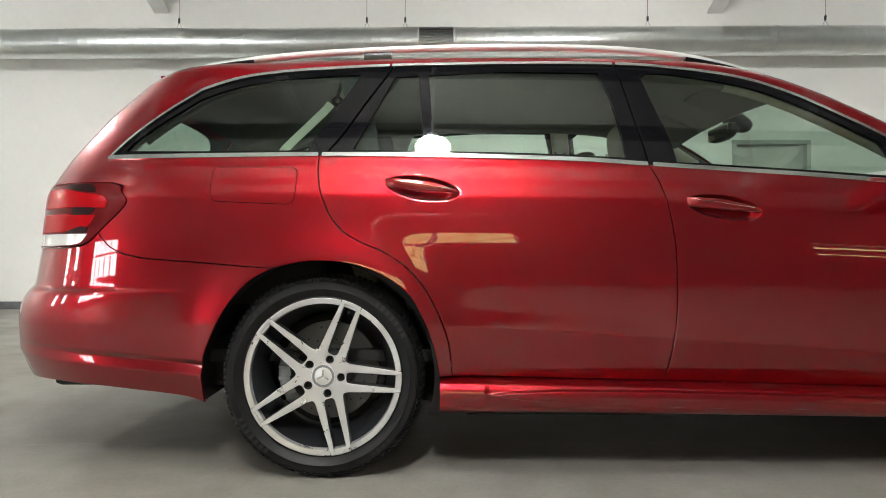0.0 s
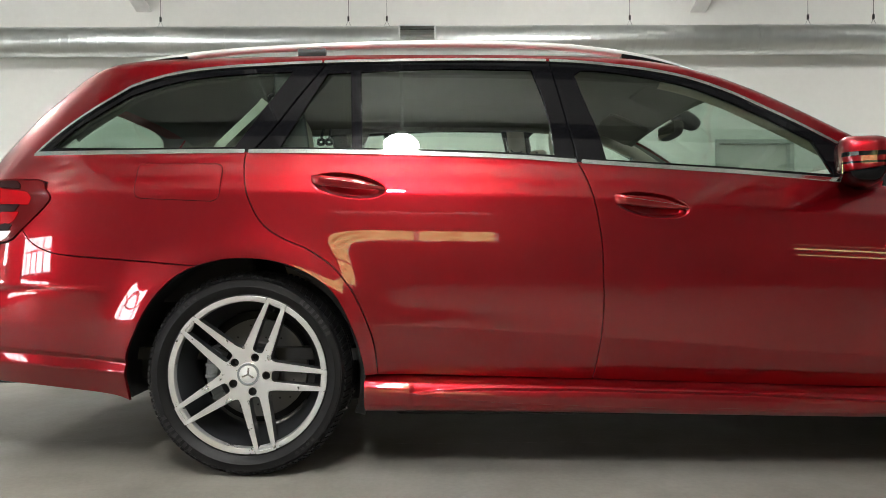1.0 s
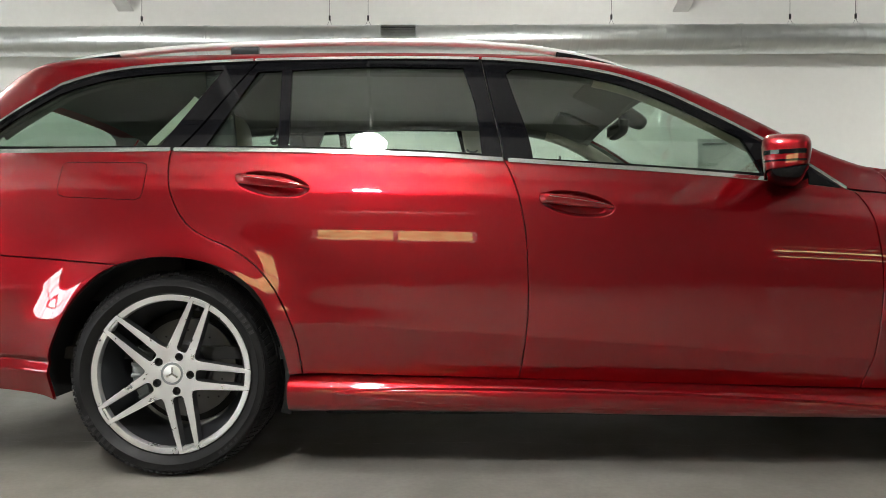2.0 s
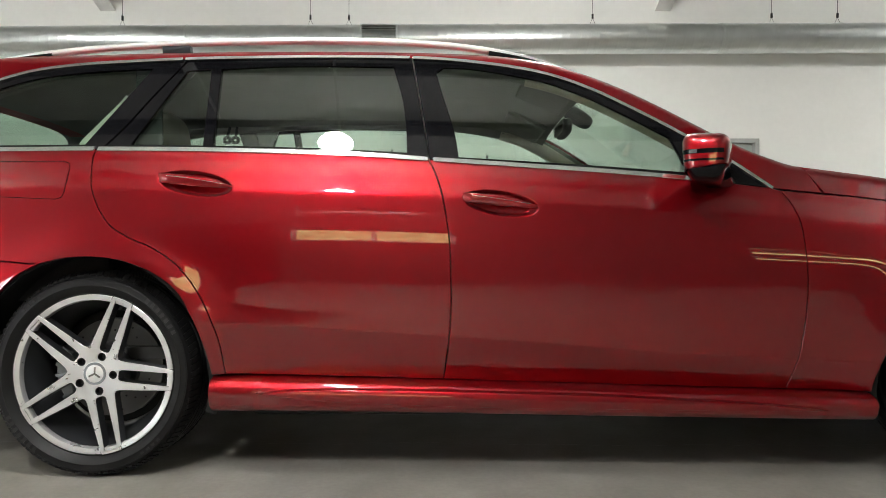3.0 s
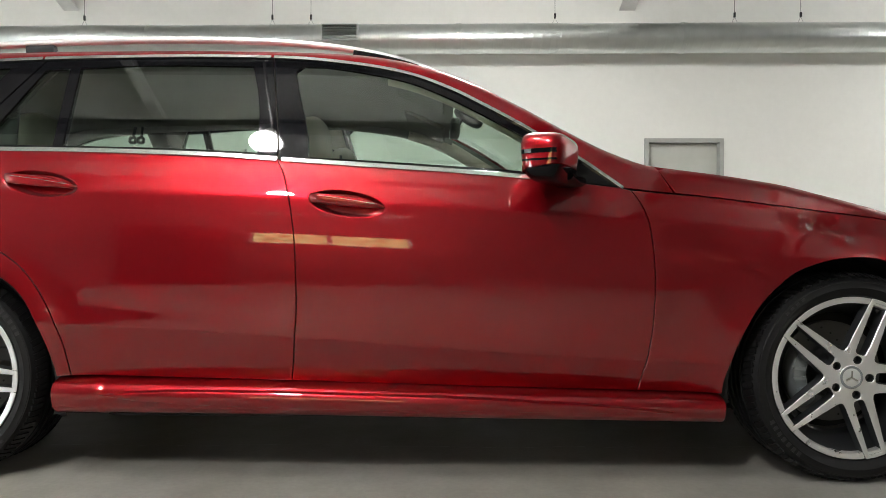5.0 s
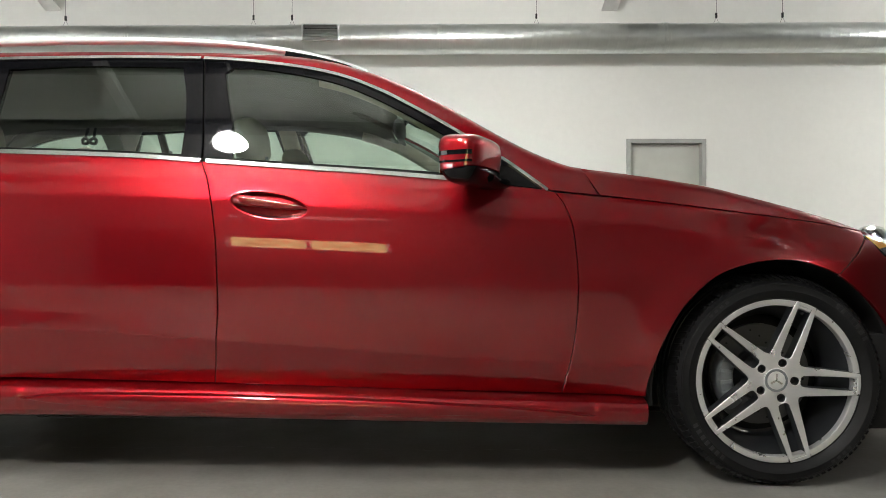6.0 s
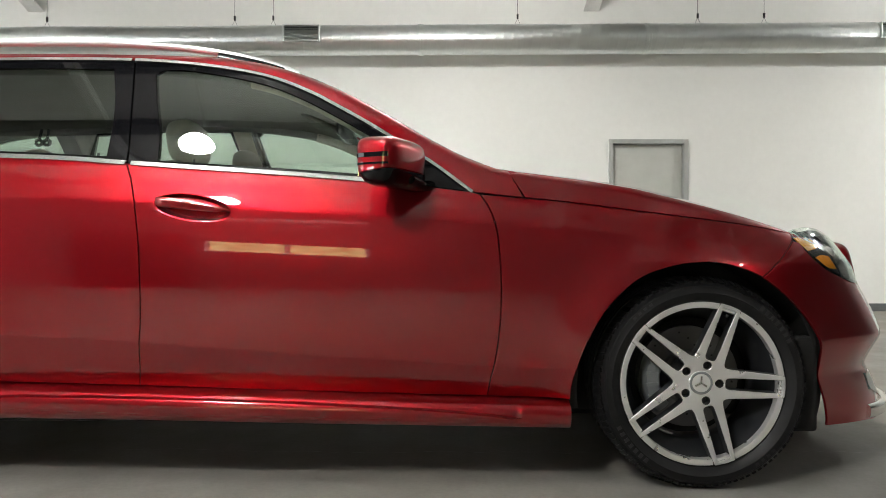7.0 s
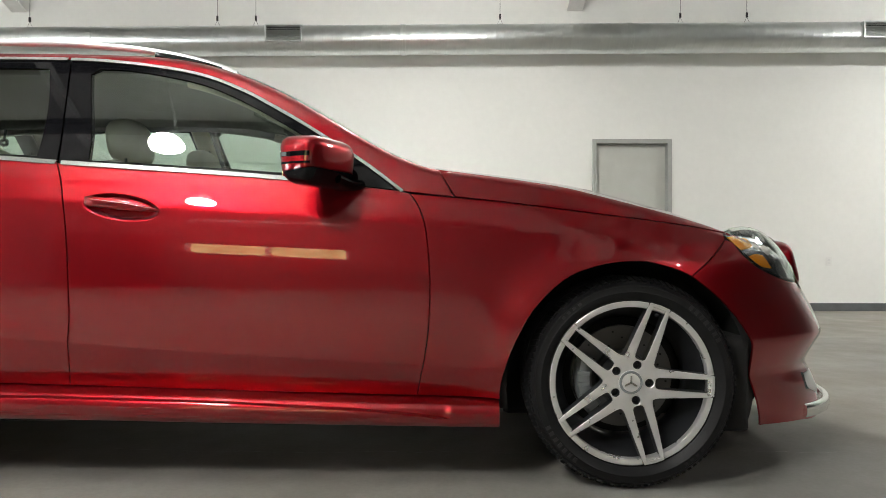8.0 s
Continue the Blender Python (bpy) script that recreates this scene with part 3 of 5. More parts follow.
def duct_hangers():
    for x in (-9.0, -5.6, -3.27, -0.944, -0.468, 2.537, 4.74, 5.55, 9.4):
        h = thing("duct_hanger", (x, DUCT_Y, 0), "thin steel wire hanger with a black clamp", "hanger", "duct hangers")
        z = DUCT_Z + DUCT_RISE * x
        part("wire", tube([(0, 0, CEIL_Z), (0, 0, z + DUCT_R + 0.10)], 0.003, 6), BEAM, h)
        c = bmesh.new()
        box(-0.011, 0.011, -0.011, 0.011, z + DUCT_R + 0.07, z + DUCT_R + 0.13, 0.003, bm=c)
        part("clamp", c, BLACK, h)
        y = bmesh.new()
        for s in (-1, 1):
            join(y, tube([(0, 0, z + DUCT_R + 0.075), (s * 0.035, 0, z + DUCT_R + 0.003)], 0.002, 6))
        part("bridle", y, BEAM, h)
        part("strap", lathe([(DUCT_R + 0.003, -0.012), (DUCT_R + 0.005, -0.012), (DUCT_R + 0.005, 0.012), (DUCT_R + 0.003, 0.012), (DUCT_R + 0.003, -0.012)], 40, "X"), GALVANISED, h).location = (0, 0, z)


air_duct()
duct_hangers()


def wall_outlet():
    o = thing("wall_outlet", (6.75, WALL_Y, 0.63), "white plastic socket outlet on the wall", "outlet")
    part("plate", box(-0.036, 0.036, -0.008, 0, -0.058, 0.058, 0.003), WHITE_PLASTIC, o)
    for z in (-0.02, 0.02):
        part("socket", box(-0.017, 0.017, -0.011, -0.008, z - 0.014, z + 0.014, 0.002), WHITE_STEEL, o)


wall_outlet()


def roof_steel():
    for i in range(9):
        y = -3.12 + i * 1.37
        p = bmesh.new()
        box(LEFT_X, RIGHT_X, y - 0.03, y + 0.03, CEIL_Z - 0.16, CEIL_Z - 0.001, bm=p)
        tagged(part("purlin", p, BEAM), "dark steel roof purlin under the insulation", "purlin", "roof purlins", "structure")
    for x in (-10.5, -3.64, 3.52, 10.5):
        # a rafter whose haunch comes down at the wall
        p = bmesh.new()
        top = CEIL_Z - 0.17
        line = [(WALL_Y - 0.005, 3.83), (WALL_Y - 1.9, 4.52), (BACK_Y, 4.52)]
        for (y0, z0), (y1, z1) in zip(line, line[1:]):
            for side, low, high in ((0.10, 0.0, 0.014), (0.006, 0.014, None)):
                v = [p.verts.new((x + e * side, y, z + low if k == 0 else (top if high is None else z + high))) for e in (-1, 1) for y, z in ((y0, z0), (y1, z1)) for k in (0, 1)]
                for f in ((0, 2, 3, 1), (4, 5, 7, 6), (0, 1, 5, 4), (2, 6, 7, 3), (1, 3, 7, 5), (0, 4, 6, 2)):
                    p.faces.new([v[i] for i in f])
        box(x - 0.10, x + 0.10, BACK_Y, WALL_Y, top, top + 0.014, bm=p)
        tagged(part("rafter_beam", p, WHITE_STEEL), "white painted steel rafter with a haunch at the wall", "beam", "roof beams", "structure")
    for x in (-1.25, 5.7):
        p = box(-0.045, 0.045, -2.1, 1.7, 0.0, 0.05)
        box(-0.008, 0.008, -2.1, 1.7, 0.05, 0.14, bm=p)
        b = tagged(part("roof_brace", p, WHITE_STEEL), "pale steel brace laid across the roof beam", "brace", "roof braces", "structure")
        b.matrix_world = pose(x, 0.61, 4.511, 0, 0, 15)
    p = bmesh.new()
    box(LEFT_X, RIGHT_X, 0.55, 0.67, 4.50, 4.51, 0.002, bm=p)
    box(LEFT_X, RIGHT_X, 0.605, 0.615, 4.41, 4.50, bm=p)
    box(LEFT_X, RIGHT_X, 0.55, 0.67, 4.40, 4.41, 0.002, bm=p)
    tagged(part("cross_beam", p, BEAM), "dark primed steel beam across the hall", "beam", kind="structure")


roof_steel()


def high_bay_lamp(x, y, full):
    """A hanging bell lamp; its light comes from the disc in its mouth."""
    l = thing("high_bay_lamp", (x, y, LAMP_Z), "hanging high-bay lamp with a glowing acrylic bell", "lamp", "high bay lamps")
    part("housing", lathe([(0.0, 0.22), (0.045, 0.22), (0.06, 0.205), (0.06, 0.09), (0.07, 0.08), (0.07, 0.063), (0.0, 0.063)], 24, "Z"), WHITE_STEEL, l, smooth=40)
    if (x, y) == LAMPS[0][:2]:
        # this one is carried by a long conduit that runs level towards the wall
        part("conduit", tube([(0, 0, 0.21), (0, 0.02, 0.25), (0, 0.08, 0.27), (0, 2.5, 0.27), (0, 2.6, 0.32), (0, 2.6, CEIL_Z - LAMP_Z)], 0.012, 8), PURLIN, l)
    else:
        part("cord", tube([(0, 0, 0.22), (0, 0, CEIL_Z - LAMP_Z)], 0.008, 8), BLACK, l)
    part("diffuser", lathe([(0.0, -0.006), (0.08, -0.005), (0.118, 0.0), (0.133, 0.007), (0.130, 0.012), (0.108, 0.028), (0.085, 0.045), (0.07, 0.06), (0.0, 0.062)], 28, "Z"), lamp_glow(full), l, "glowing acrylic bell", smooth=40)


for at in LAMPS:
    high_bay_lamp(*at)


def south_windows():
    w = thing("window_1", (0, 0, 0), "high window in the wall, daylight outside", "window", kind="structure")
    for name, (x0, x1, z0, z1), cols in (("window", WINDOW, 2), ("transom", TRANSOM, 2), ("gate", GATE, 5)):
        holder = w if name == "window" else thing("window_2" if name == "transom" else "window_3", (0, 0, 0), "narrow transom window under the eaves" if name == "transom" else "tall glazed gate with white bars", "window", kind="structure")
        f = bmesh.new()
        y0, y1 = BACK_Y - 0.12, BACK_Y - 0.06
        for i in range(cols + 1):
            x = x0 + (x1 - x0 - 0.06) * i / cols
            box(x, x + 0.06, y0, y1, z0, z1, 0.004, bm=f)
        for z in (z0, z1 - 0.06) if name != "gate" else (z0, 0.9, z1 - 0.06):
            box(x0 + 0.06, x1 - 0.06, y0 + 0.004, y1 - 0.004, z, z + 0.06, 0.004, bm=f)
        part("window_frame", f, WHITE_STEEL, holder)
        pane = part("pane", box(x0 + 0.03, x1 - 0.03, BACK_Y - 0.094, BACK_Y - 0.088, z0 + 0.03, z1 - 0.03), LAMP_GLASS, holder)
        pane.visible_shadow = False


south_windows()


def louvre_window():
    """A window behind a nearly closed blind: light comes through the gaps between its slats."""
    x0, x1, z0, z1 = LOUVRE
    w = thing("window_6", (0, BACK_Y, 0), "small window behind a nearly closed grey blind", "window", kind="structure")
    f = bmesh.new()
    for a in (x0, x1 - 0.05):
        box(a, a + 0.05, -0.12, -0.06, z0, z1, 0.004, bm=f)
    for z in (z0, z1 - 0.05):
        box(x0 + 0.05, x1 - 0.05, -0.116, -0.064, z, z + 0.05, 0.004, bm=f)
    part("window_frame", f, PURLIN, w)
    for i in range(5):
        z = z0 + 0.058 + i * 0.138
        slat = part("slat", box(x0 + 0.052, x1 - 0.052, -0.094, -0.088, 0.0, 0.129, 0.002), PURLIN, w)
        slat.matrix_basis = pose(0, 0, z, 0, 0.5 * (i % 3 - 1), 0)


louvre_window()


def west_windows():
    for i, (y0, y1, z0, z1) in enumerate(WEST_WINDOWS):
        w = thing(f"window_{i + 4}", (0, 0, 0), "narrow upright window with a white frame", "window", kind="structure")
        f = bmesh.new()
        x0, x1 = LEFT_X - 0.14, LEFT_X - 0.08
        for y in (y0, y1 - 0.05):
            box(x0, x1, y, y + 0.05, z0, z1, 0.004, bm=f)
        for z in (z0, (z0 + z1) / 2, z1 - 0.05):
            box(x0 + 0.004, x1 - 0.004, y0 + 0.05, y1 - 0.05, z, z + 0.05, 0.004, bm=f)
        part("window_frame", f, WHITE_STEEL, w)
        pane = part("pane", box(LEFT_X - 0.113, LEFT_X - 0.107, y0 + 0.03, y1 - 0.03, z0 + 0.03, z1 - 0.03), LAMP_GLASS, w)
        pane.visible_shadow = False
    tagged(part("backdrop", box(LEFT_X - 1.65, LEFT_X - 1.6, -4.2, 2.6, -0.2, 4.2), SKY_GLOW), "bright overcast sky outside the end wall", "backdrop", kind="structure")


west_windows()


def dark_door():
    x0, x1, z1 = -2.47, -1.12, 2.12
    d = thing("door_2", (0, BACK_Y, 0), "closed dark grey steel door", "door", kind="structure")
    f = bmesh.new()
    for a, b in ((x0, x0 + 0.06), (x1 - 0.06, x1)):
        box(a, b, 0.002, 0.05, 0, z1, 0.004, bm=f)
    box(x0 + 0.06, x1 - 0.06, 0.002, 0.05, z1 - 0.06, z1, 0.004, bm=f)
    part("door_frame", f, BEAM, d)
    part("leaf", box(x0 + 0.063, x1 - 0.063, 0.003, 0.03, 0.01, z1 - 0.063, 0.003), BLACK, d)
    part("door_handle", box(x1 - 0.16, x1 - 0.11, 0.03, 0.06, 0.98, 1.02, 0.006), SATIN, d, "satin steel handle")


dark_door()
# Sunlight on the grass is put in as emission from a flat sheet.
outside = material("glowing_grass_backdrop", (0.4, 0.3, 0.12), 0.9)
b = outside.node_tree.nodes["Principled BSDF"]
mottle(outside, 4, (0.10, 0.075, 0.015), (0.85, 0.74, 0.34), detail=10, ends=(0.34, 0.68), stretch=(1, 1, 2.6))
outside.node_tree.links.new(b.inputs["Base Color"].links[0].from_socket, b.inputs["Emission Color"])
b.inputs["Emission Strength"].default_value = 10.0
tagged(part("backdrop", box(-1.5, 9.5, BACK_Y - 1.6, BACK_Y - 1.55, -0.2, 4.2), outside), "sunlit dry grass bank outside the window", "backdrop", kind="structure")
tagged(part("backdrop", box(-11.0, -4.6, BACK_Y - 1.6, BACK_Y - 1.55, -0.2, 4.2), SKY_GLOW), "bright overcast sky outside the gate", "backdrop", kind="structure")

# ---- the car ----
CAR = (-0.388, 3.02, 0.0)
car = thing("station_wagon", CAR, "glossy metallic red estate car with chrome trim, parked on the floor", "car")
SIDES = (-1, 1)

C_GAP = [(-0.017, 1.048), (-0.02, 1.02), (-0.011, 0.943), (0.007, 0.886), (0.036, 0.831), (0.074, 0.79), (0.13, 0.758), (0.202, 0.727), (0.274, 0.677), (0.327, 0.615), (0.363, 0.552), (0.39, 0.49), (0.408, 0.424), (0.418, 0.327)]
B_GAP = [(1.064, 1.016), (1.087, 0.965), (1.107, 0.899), (1.121, 0.827), (1.131, 0.747), (1.135, 0.658), (1.137, 0.552), (1.131, 0.462), (1.121, 0.368), (1.112, 0.309)]
F_GAP = [(2.189, 0.918), (2.216, 0.877), (2.238, 0.815), (2.249, 0.727), (2.254, 0.641), (2.253, 0.554), (2.246, 0.466), (2.235, 0.395), (2.222, 0.33), (2.213, 0.281)]
BELT = [(-0.784, 1.042), (-0.54, 1.043), (-0.24, 1.047), (-0.01, 1.049), (0.39, 1.046), (0.818, 1.033), (1.06, 1.0165), (1.35, 0.997), (1.62, 0.979), (1.895, 0.956), (2.165, 0.926)]
WINDOW_LINE = [(-0.784, 1.042), (-0.764, 1.074), (-0.737, 1.110), (-0.692, 1.156), (-0.633, 1.2), (-0.551, 1.247), (-0.463, 1.287), (-0.375, 1.324), (-0.279, 1.351), (-0.141, 1.370), (0.018, 1.382), (0.218, 1.393), (0.42, 1.399), (0.72, 1.404), (0.99, 1.401),
               (1.16, 1.391), (1.35, 1.366), (1.492, 1.332), (1.62, 1.279), (1.717, 1.226), (1.837, 1.155), (1.955, 1.078), (2.05, 1.014), (2.165, 0.926)]
HOOD_LINE = [(2.175, 0.921), (2.251, 0.913), (2.327, 0.906), (2.464, 0.894), (2.605, 0.877), (2.748, 0.86), (2.926, 0.842), (3.106, 0.822), (3.281, 0.799)]
REAR_ARCH = [(-0.404, 0.262), (-0.379, 0.377), (-0.343, 0.472), (-0.293, 0.562), (-0.223, 0.636), (-0.152, 0.676), (-0.063, 0.696), (0.026, 0.699), (0.115, 0.686), (0.203, 0.651), (0.274, 0.598), (0.319, 0.527), (0.349, 0.453), (0.368, 0.377), (0.376, 0.325)]
FRONT_ARCH = [(2.472, 0.276), (2.475, 0.33), (2.494, 0.402), (2.527, 0.48), (2.578, 0.566), (2.663, 0.648), (2.748, 0.686), (2.839, 0.703), (2.931, 0.703), (3.022, 0.681), (3.074, 0.66), (3.145, 0.603), (3.203, 0.53), (3.242, 0.45), (3.268, 0.36), (3.284, 0.265), (3.292, 0.176)]
TAIL_LAMP = [(-1.16, 0.955), (-0.9, 0.957), (-0.706, 0.952), (-0.67, 0.921), (-0.648, 0.895), (-0.666, 0.864), (-0.746, 0.791), (-0.789, 0.758), (-0.85, 0.748), (-0.944, 0.744), (-1.16, 0.744)]
REAR_SEAM = [(-0.746, 0.791), (-0.72, 0.762), (-0.689, 0.74), (-0.635, 0.719), (-0.565, 0.708), (-0.394, 0.695), (-0.152, 0.676)]
HEAD_LAMP = [(3.281, 0.799), (3.383, 0.819), (3.50, 0.822), (3.60, 0.81), (3.68, 0.775), (3.715, 0.73), (3.70, 0.675), (3.645, 0.630), (3.525, 0.639), (3.386, 0.677), (3.316, 0.72), (3.294, 0.769)]


SKIRT_TOP = curve([(0.53, 0.276), (0.62, 0.286), (0.77, 0.290), (1.08, 0.287), (1.61, 0.273), (2.05, 0.253), (2.21, 0.240), (2.31, 0.225)], 0.02)
SKIRT_LOW = curve([(0.53, 0.276), (0.64, 0.258), (0.82, 0.245), (1.26, 0.232), (2.0, 0.224), (2.31, 0.225)], 0.02)


def side_sill(s):
    """The sill with its ledge under the doors and a raised lens-shaped skirt moulded in."""
    us, ts = np.linspace(0.378, 2.468, 260), np.concatenate([np.linspace(0.009, -0.03, 24), np.linspace(-0.0315, -0.112, 60)])
    U, T = np.meshgrid(us, ts)
    Z = sill_top(U) + T * (1.05 - 0.12 * (U - 0.378))
    O = sill_profile(T)
    lens = np.minimum(SKIRT_TOP(U) - Z, Z - SKIRT_LOW(U)) * (U > 0.53) * (U < 2.31)
    m = np.clip((lens + 0.001) / 0.0035, 0, 1)
    O = O + 0.019 * m * m * (3 - 2 * m)
    rows, cols = U.shape
    V = np.stack([U, s * O, Z], -1).reshape(-1, 3)
    under = np.stack([us, np.full(cols, s * 0.70), Z[-1] - 0.002], -1)
    over = np.stack([us, np.full(cols, s * 0.70), Z[0] + 0.001], -1)
    V = np.concatenate([V, under, over])
    F = []
    for i in range(rows + 1):
        p, q = (i * cols, (i + 1) * cols) if i < rows else ((rows + 1) * cols, 0)
        F += [(p + k, p + k + 1, q + k + 1, q + k) for k in range(cols - 1)]
    for k in (0, cols - 1):
        F.append([(rows + 1) * cols + k] + [i * cols + k for i in range(rows + 1)])
    bm = bmesh.new()
    vs = [bm.verts.new(v) for v in V.tolist()]
    for f in F:
        bm.faces.new([vs[i] for i in f])
    return part("side_sill", bm, PAINT, car, smooth=50)


def cut(line, a, b):
    """The stretch of a line between two values of u."""
    fine = [p for p in spline(line, 0.01) if a <= p[0] <= b]
    return fine


def top_at(u, drop=0.002):
    z = 1.2
    for _ in range(12):
        z = float(top_line(skin(u, z)[0])) - drop
    return u, z


roof_edge = [top_at(u) for u in np.arange(-1.05, 2.285, 0.03)]

def inside_trim(name, loop, holes, s):
    """The lining behind a window's surround, a little wider than it."""
    wide, _ = shrink(loop, -0.035)
    skin_panel(name, [tuple(p) for p in wide[::4]], TRIM, car, side=s, holes=holes, out=-0.045, gap=0.0, depth=0.01, step=0.03)


for s in SIDES:
    near = s < 0
    window_rev = WINDOW_LINE[::-1]
    body = skin_panel("body_side", outline(C_GAP, [C_GAP[-1], REAR_ARCH[-1]], [p for p in REAR_ARCH if p[0] >= -0.16][::-1], REAR_SEAM[::-1], TAIL_LAMP[6:1:-1] + [(-1.05, 0.957)],
                                           [(-1.05, 0.957), roof_edge[0]], roof_edge, [roof_edge[-1], (2.327, 0.908)], [(2.327, 0.908), (2.251, 0.915), (2.17, 0.924)], window_rev, cut(BELT, -0.784, -0.017)),
                      PAINT, car, side=s)
    skin_panel("roof_side_lining", outline([(-1.04, 0.965), (-1.04, roof_edge[0][1] - 0.012)], [(u, z - 0.014) for u, z in roof_edge], [(roof_edge[-1][0], roof_edge[-1][1] - 0.014), (2.30, 0.925), (2.17, 0.926)], [(u, z - 0.006) for u, z in window_rev], [(-0.784, 1.05), (-1.04, 0.965)]), PILLAR_TRIM, car, "beige lining of the pillars and roof edge", side=s, out=-0.02, gap=0.002, depth=0.006, step=0.03)
    FUEL = outline([(-0.350, 1.006), (-0.106, 1.006)], [(-0.106, 1.006), (-0.092, 1.0), (-0.086, 0.985)], [(-0.086, 0.985), (-0.089, 0.908)], [(-0.089, 0.908), (-0.096, 0.889), (-0.115, 0.882)], [(-0.115, 0.882), (-0.338, 0.891)], [(-0.338, 0.891), (-0.356, 0.898), (-0.363, 0.915)], [(-0.363, 0.915), (-0.361, 0.99)], [(-0.361, 0.99), (-0.358, 1.001), (-0.350, 1.006)])
    if near:
        flap = skin_panel("fuel_flap", FUEL, PAINT, car, side=s, out=0.0014, depth=0.0016, gap=0.0016)
        skin_panel("flap_gap", FUEL, GLOSS_BLACK, flap, side=s, out=0.0005, depth=0.002, gap=-0.0004, step=0.03)
    rear_door = skin_panel("rear_door", outline(C_GAP[::-1], cut(BELT, -0.017, 1.064), B_GAP, [(1.112, 0.309), (0.418, 0.327)]), PAINT, car, side=s, step=0.008 if near else 0.02, fine=[(*HANDLES[0], 0.14, 0.065)])
    front_door = skin_panel("front_door", outline(B_GAP[::-1], cut(BELT, 1.064, 2.165), [(2.165, 0.924), (2.189, 0.918)], F_GAP, [(2.213, 0.281), (1.625, 0.294), (1.112, 0.309)]), PAINT, car, side=s, step=0.008 if near else 0.02, fine=[(*HANDLES[1], 0.14, 0.065)])
    skin_panel("front_wing", outline(F_GAP[::-1], [(2.189, 0.918)] + HOOD_LINE[1:], [(3.281, 0.799), (3.264, 0.774)], [(3.264, 0.774), (3.074, 0.66)], FRONT_ARCH[10::-1], [(2.472, 0.276), (2.213, 0.281)]), PAINT, car, side=s)
    side_sill(s)
    # windows
    quarter_glass = outline([(-0.725, 1.064), (-0.68, 1.118), (-0.60, 1.176), (-0.47, 1.245), (-0.33, 1.302), (-0.2, 1.330), (-0.05, 1.345), (0.10, 1.354)], [(0.10, 1.354), (-0.06, 1.066)], [(-0.06, 1.066), (-0.4, 1.062), (-0.725, 1.064)])
    surround_loop = outline(cut(WINDOW_LINE, -0.785, 0.213), [(0.213, 1.392), (0.2, 1.367), (0.126, 1.25), (0.056, 1.132), (-0.004, 1.05)], cut(BELT, -0.784, -0.004)[::-1])
    surround = skin_panel("quarter_window", surround_loop, GLOSS_BLACK, car, holes=[quarter_glass], out=-0.003, side=s, gap=0.001, step=0.02, depth=0.02)
    skin_panel("pane", quarter_glass, GLASS_BACK, surround, out=-0.006, side=s, gap=-0.004, depth=0.0, roll=0.0, step=0.03)
    small = outline([(0.090, 1.066), (0.222, 1.345)], [(0.222, 1.345), (0.303, 1.350)], [(0.303, 1.350), (0.326, 1.063)], [(0.326, 1.063), (0.090, 1.066)])
    large = outline([(0.360, 1.063), (0.338, 1.352)], [(0.338, 1.352), (0.6, 1.366), (0.935, 1.363)], [(0.935, 1.363), (0.968, 1.25), (0.985, 1.15), (0.993, 1.04)], [(0.993, 1.04), (0.7, 1.055), (0.360, 1.063)])
    inside_trim("load_bay_trim", surround_loop, [quarter_glass], s)
    surround = skin_panel("rear_door_window", outline([(0.005, 1.05), (0.062, 1.132), (0.132, 1.25), (0.206, 1.367), (0.222, 1.393)], cut(WINDOW_LINE, 0.222, 0.996), [(0.998, 1.400), (1.017, 1.293), (1.036, 1.185), (1.054, 1.082), (1.061, 1.017)], cut(BELT, 0.005, 1.061)[::-1]), GLOSS_BLACK, rear_door, holes=[small, large], out=-0.002, side=s, gap=0.001, step=0.02, depth=0.02)
    skin_panel("pane", small, GLASS_BACK, surround, out=-0.006, side=s, gap=-0.004, depth=0.0, roll=0.0, step=0.03)
    skin_panel("pane", large, GLASS, surround, out=-0.006, side=s, gap=-0.004, depth=0.0, roll=0.0, step=0.03)
    front_glass = outline([(1.160, 1.025), (1.145, 1.122), (1.108, 1.251), (1.085, 1.34)], [(1.085, 1.34), (1.11, 1.362)], [(1.11, 1.362), (1.2, 1.358), (1.35, 1.333), (1.48, 1.300), (1.60, 1.248), (1.70, 1.194), (1.80, 1.135), (1.862, 1.097)], [(1.862, 1.097), (1.905, 0.976)], [(1.905, 0.976), (1.62, 0.997), (1.35, 1.014), (1.160, 1.025)])
    surround = skin_panel("front_door_window", outline([(1.067, 1.017), (1.058, 1.082), (1.040, 1.185), (1.021, 1.293), (1.002, 1.400)], cut(WINDOW_LINE, 1.002, 2.165), cut(BELT, 1.067, 2.165)[::-1]), GLOSS_BLACK, front_door, holes=[front_glass], out=-0.002, side=s, gap=0.001, step=0.02, depth=0.02)
    skin_panel("pane", front_glass, GLASS, surround, out=-0.006, side=s, gap=-0.004, depth=0.0, roll=0.0, step=0.03)
    for owner, a, b in ((car, -0.79, -0.019), (rear_door, -0.013, 1.060), (front_door, 1.070, 1.93)):
        skin_panel("belt_trim", ribbon([(u, z + 0.002) for u, z in cut(BELT, a, b)], 0.0125), CHROME, owner, "bright chrome belt trim", side=s, out=0.006, gap=0, depth=0.009, step=0.05, roll=0.002)
    for owner, a, b in ((car, -0.79, 0.20), (car, 0.203, 0.994), (car, 0.999, 2.17)):
        skin_panel("window_trim", ribbon(cut(WINDOW_LINE, a, b), 0.0085), CHROME, owner, "bright chrome window surround", side=s, out=0.006, gap=0, depth=0.009, step=0.05, roll=0.002)
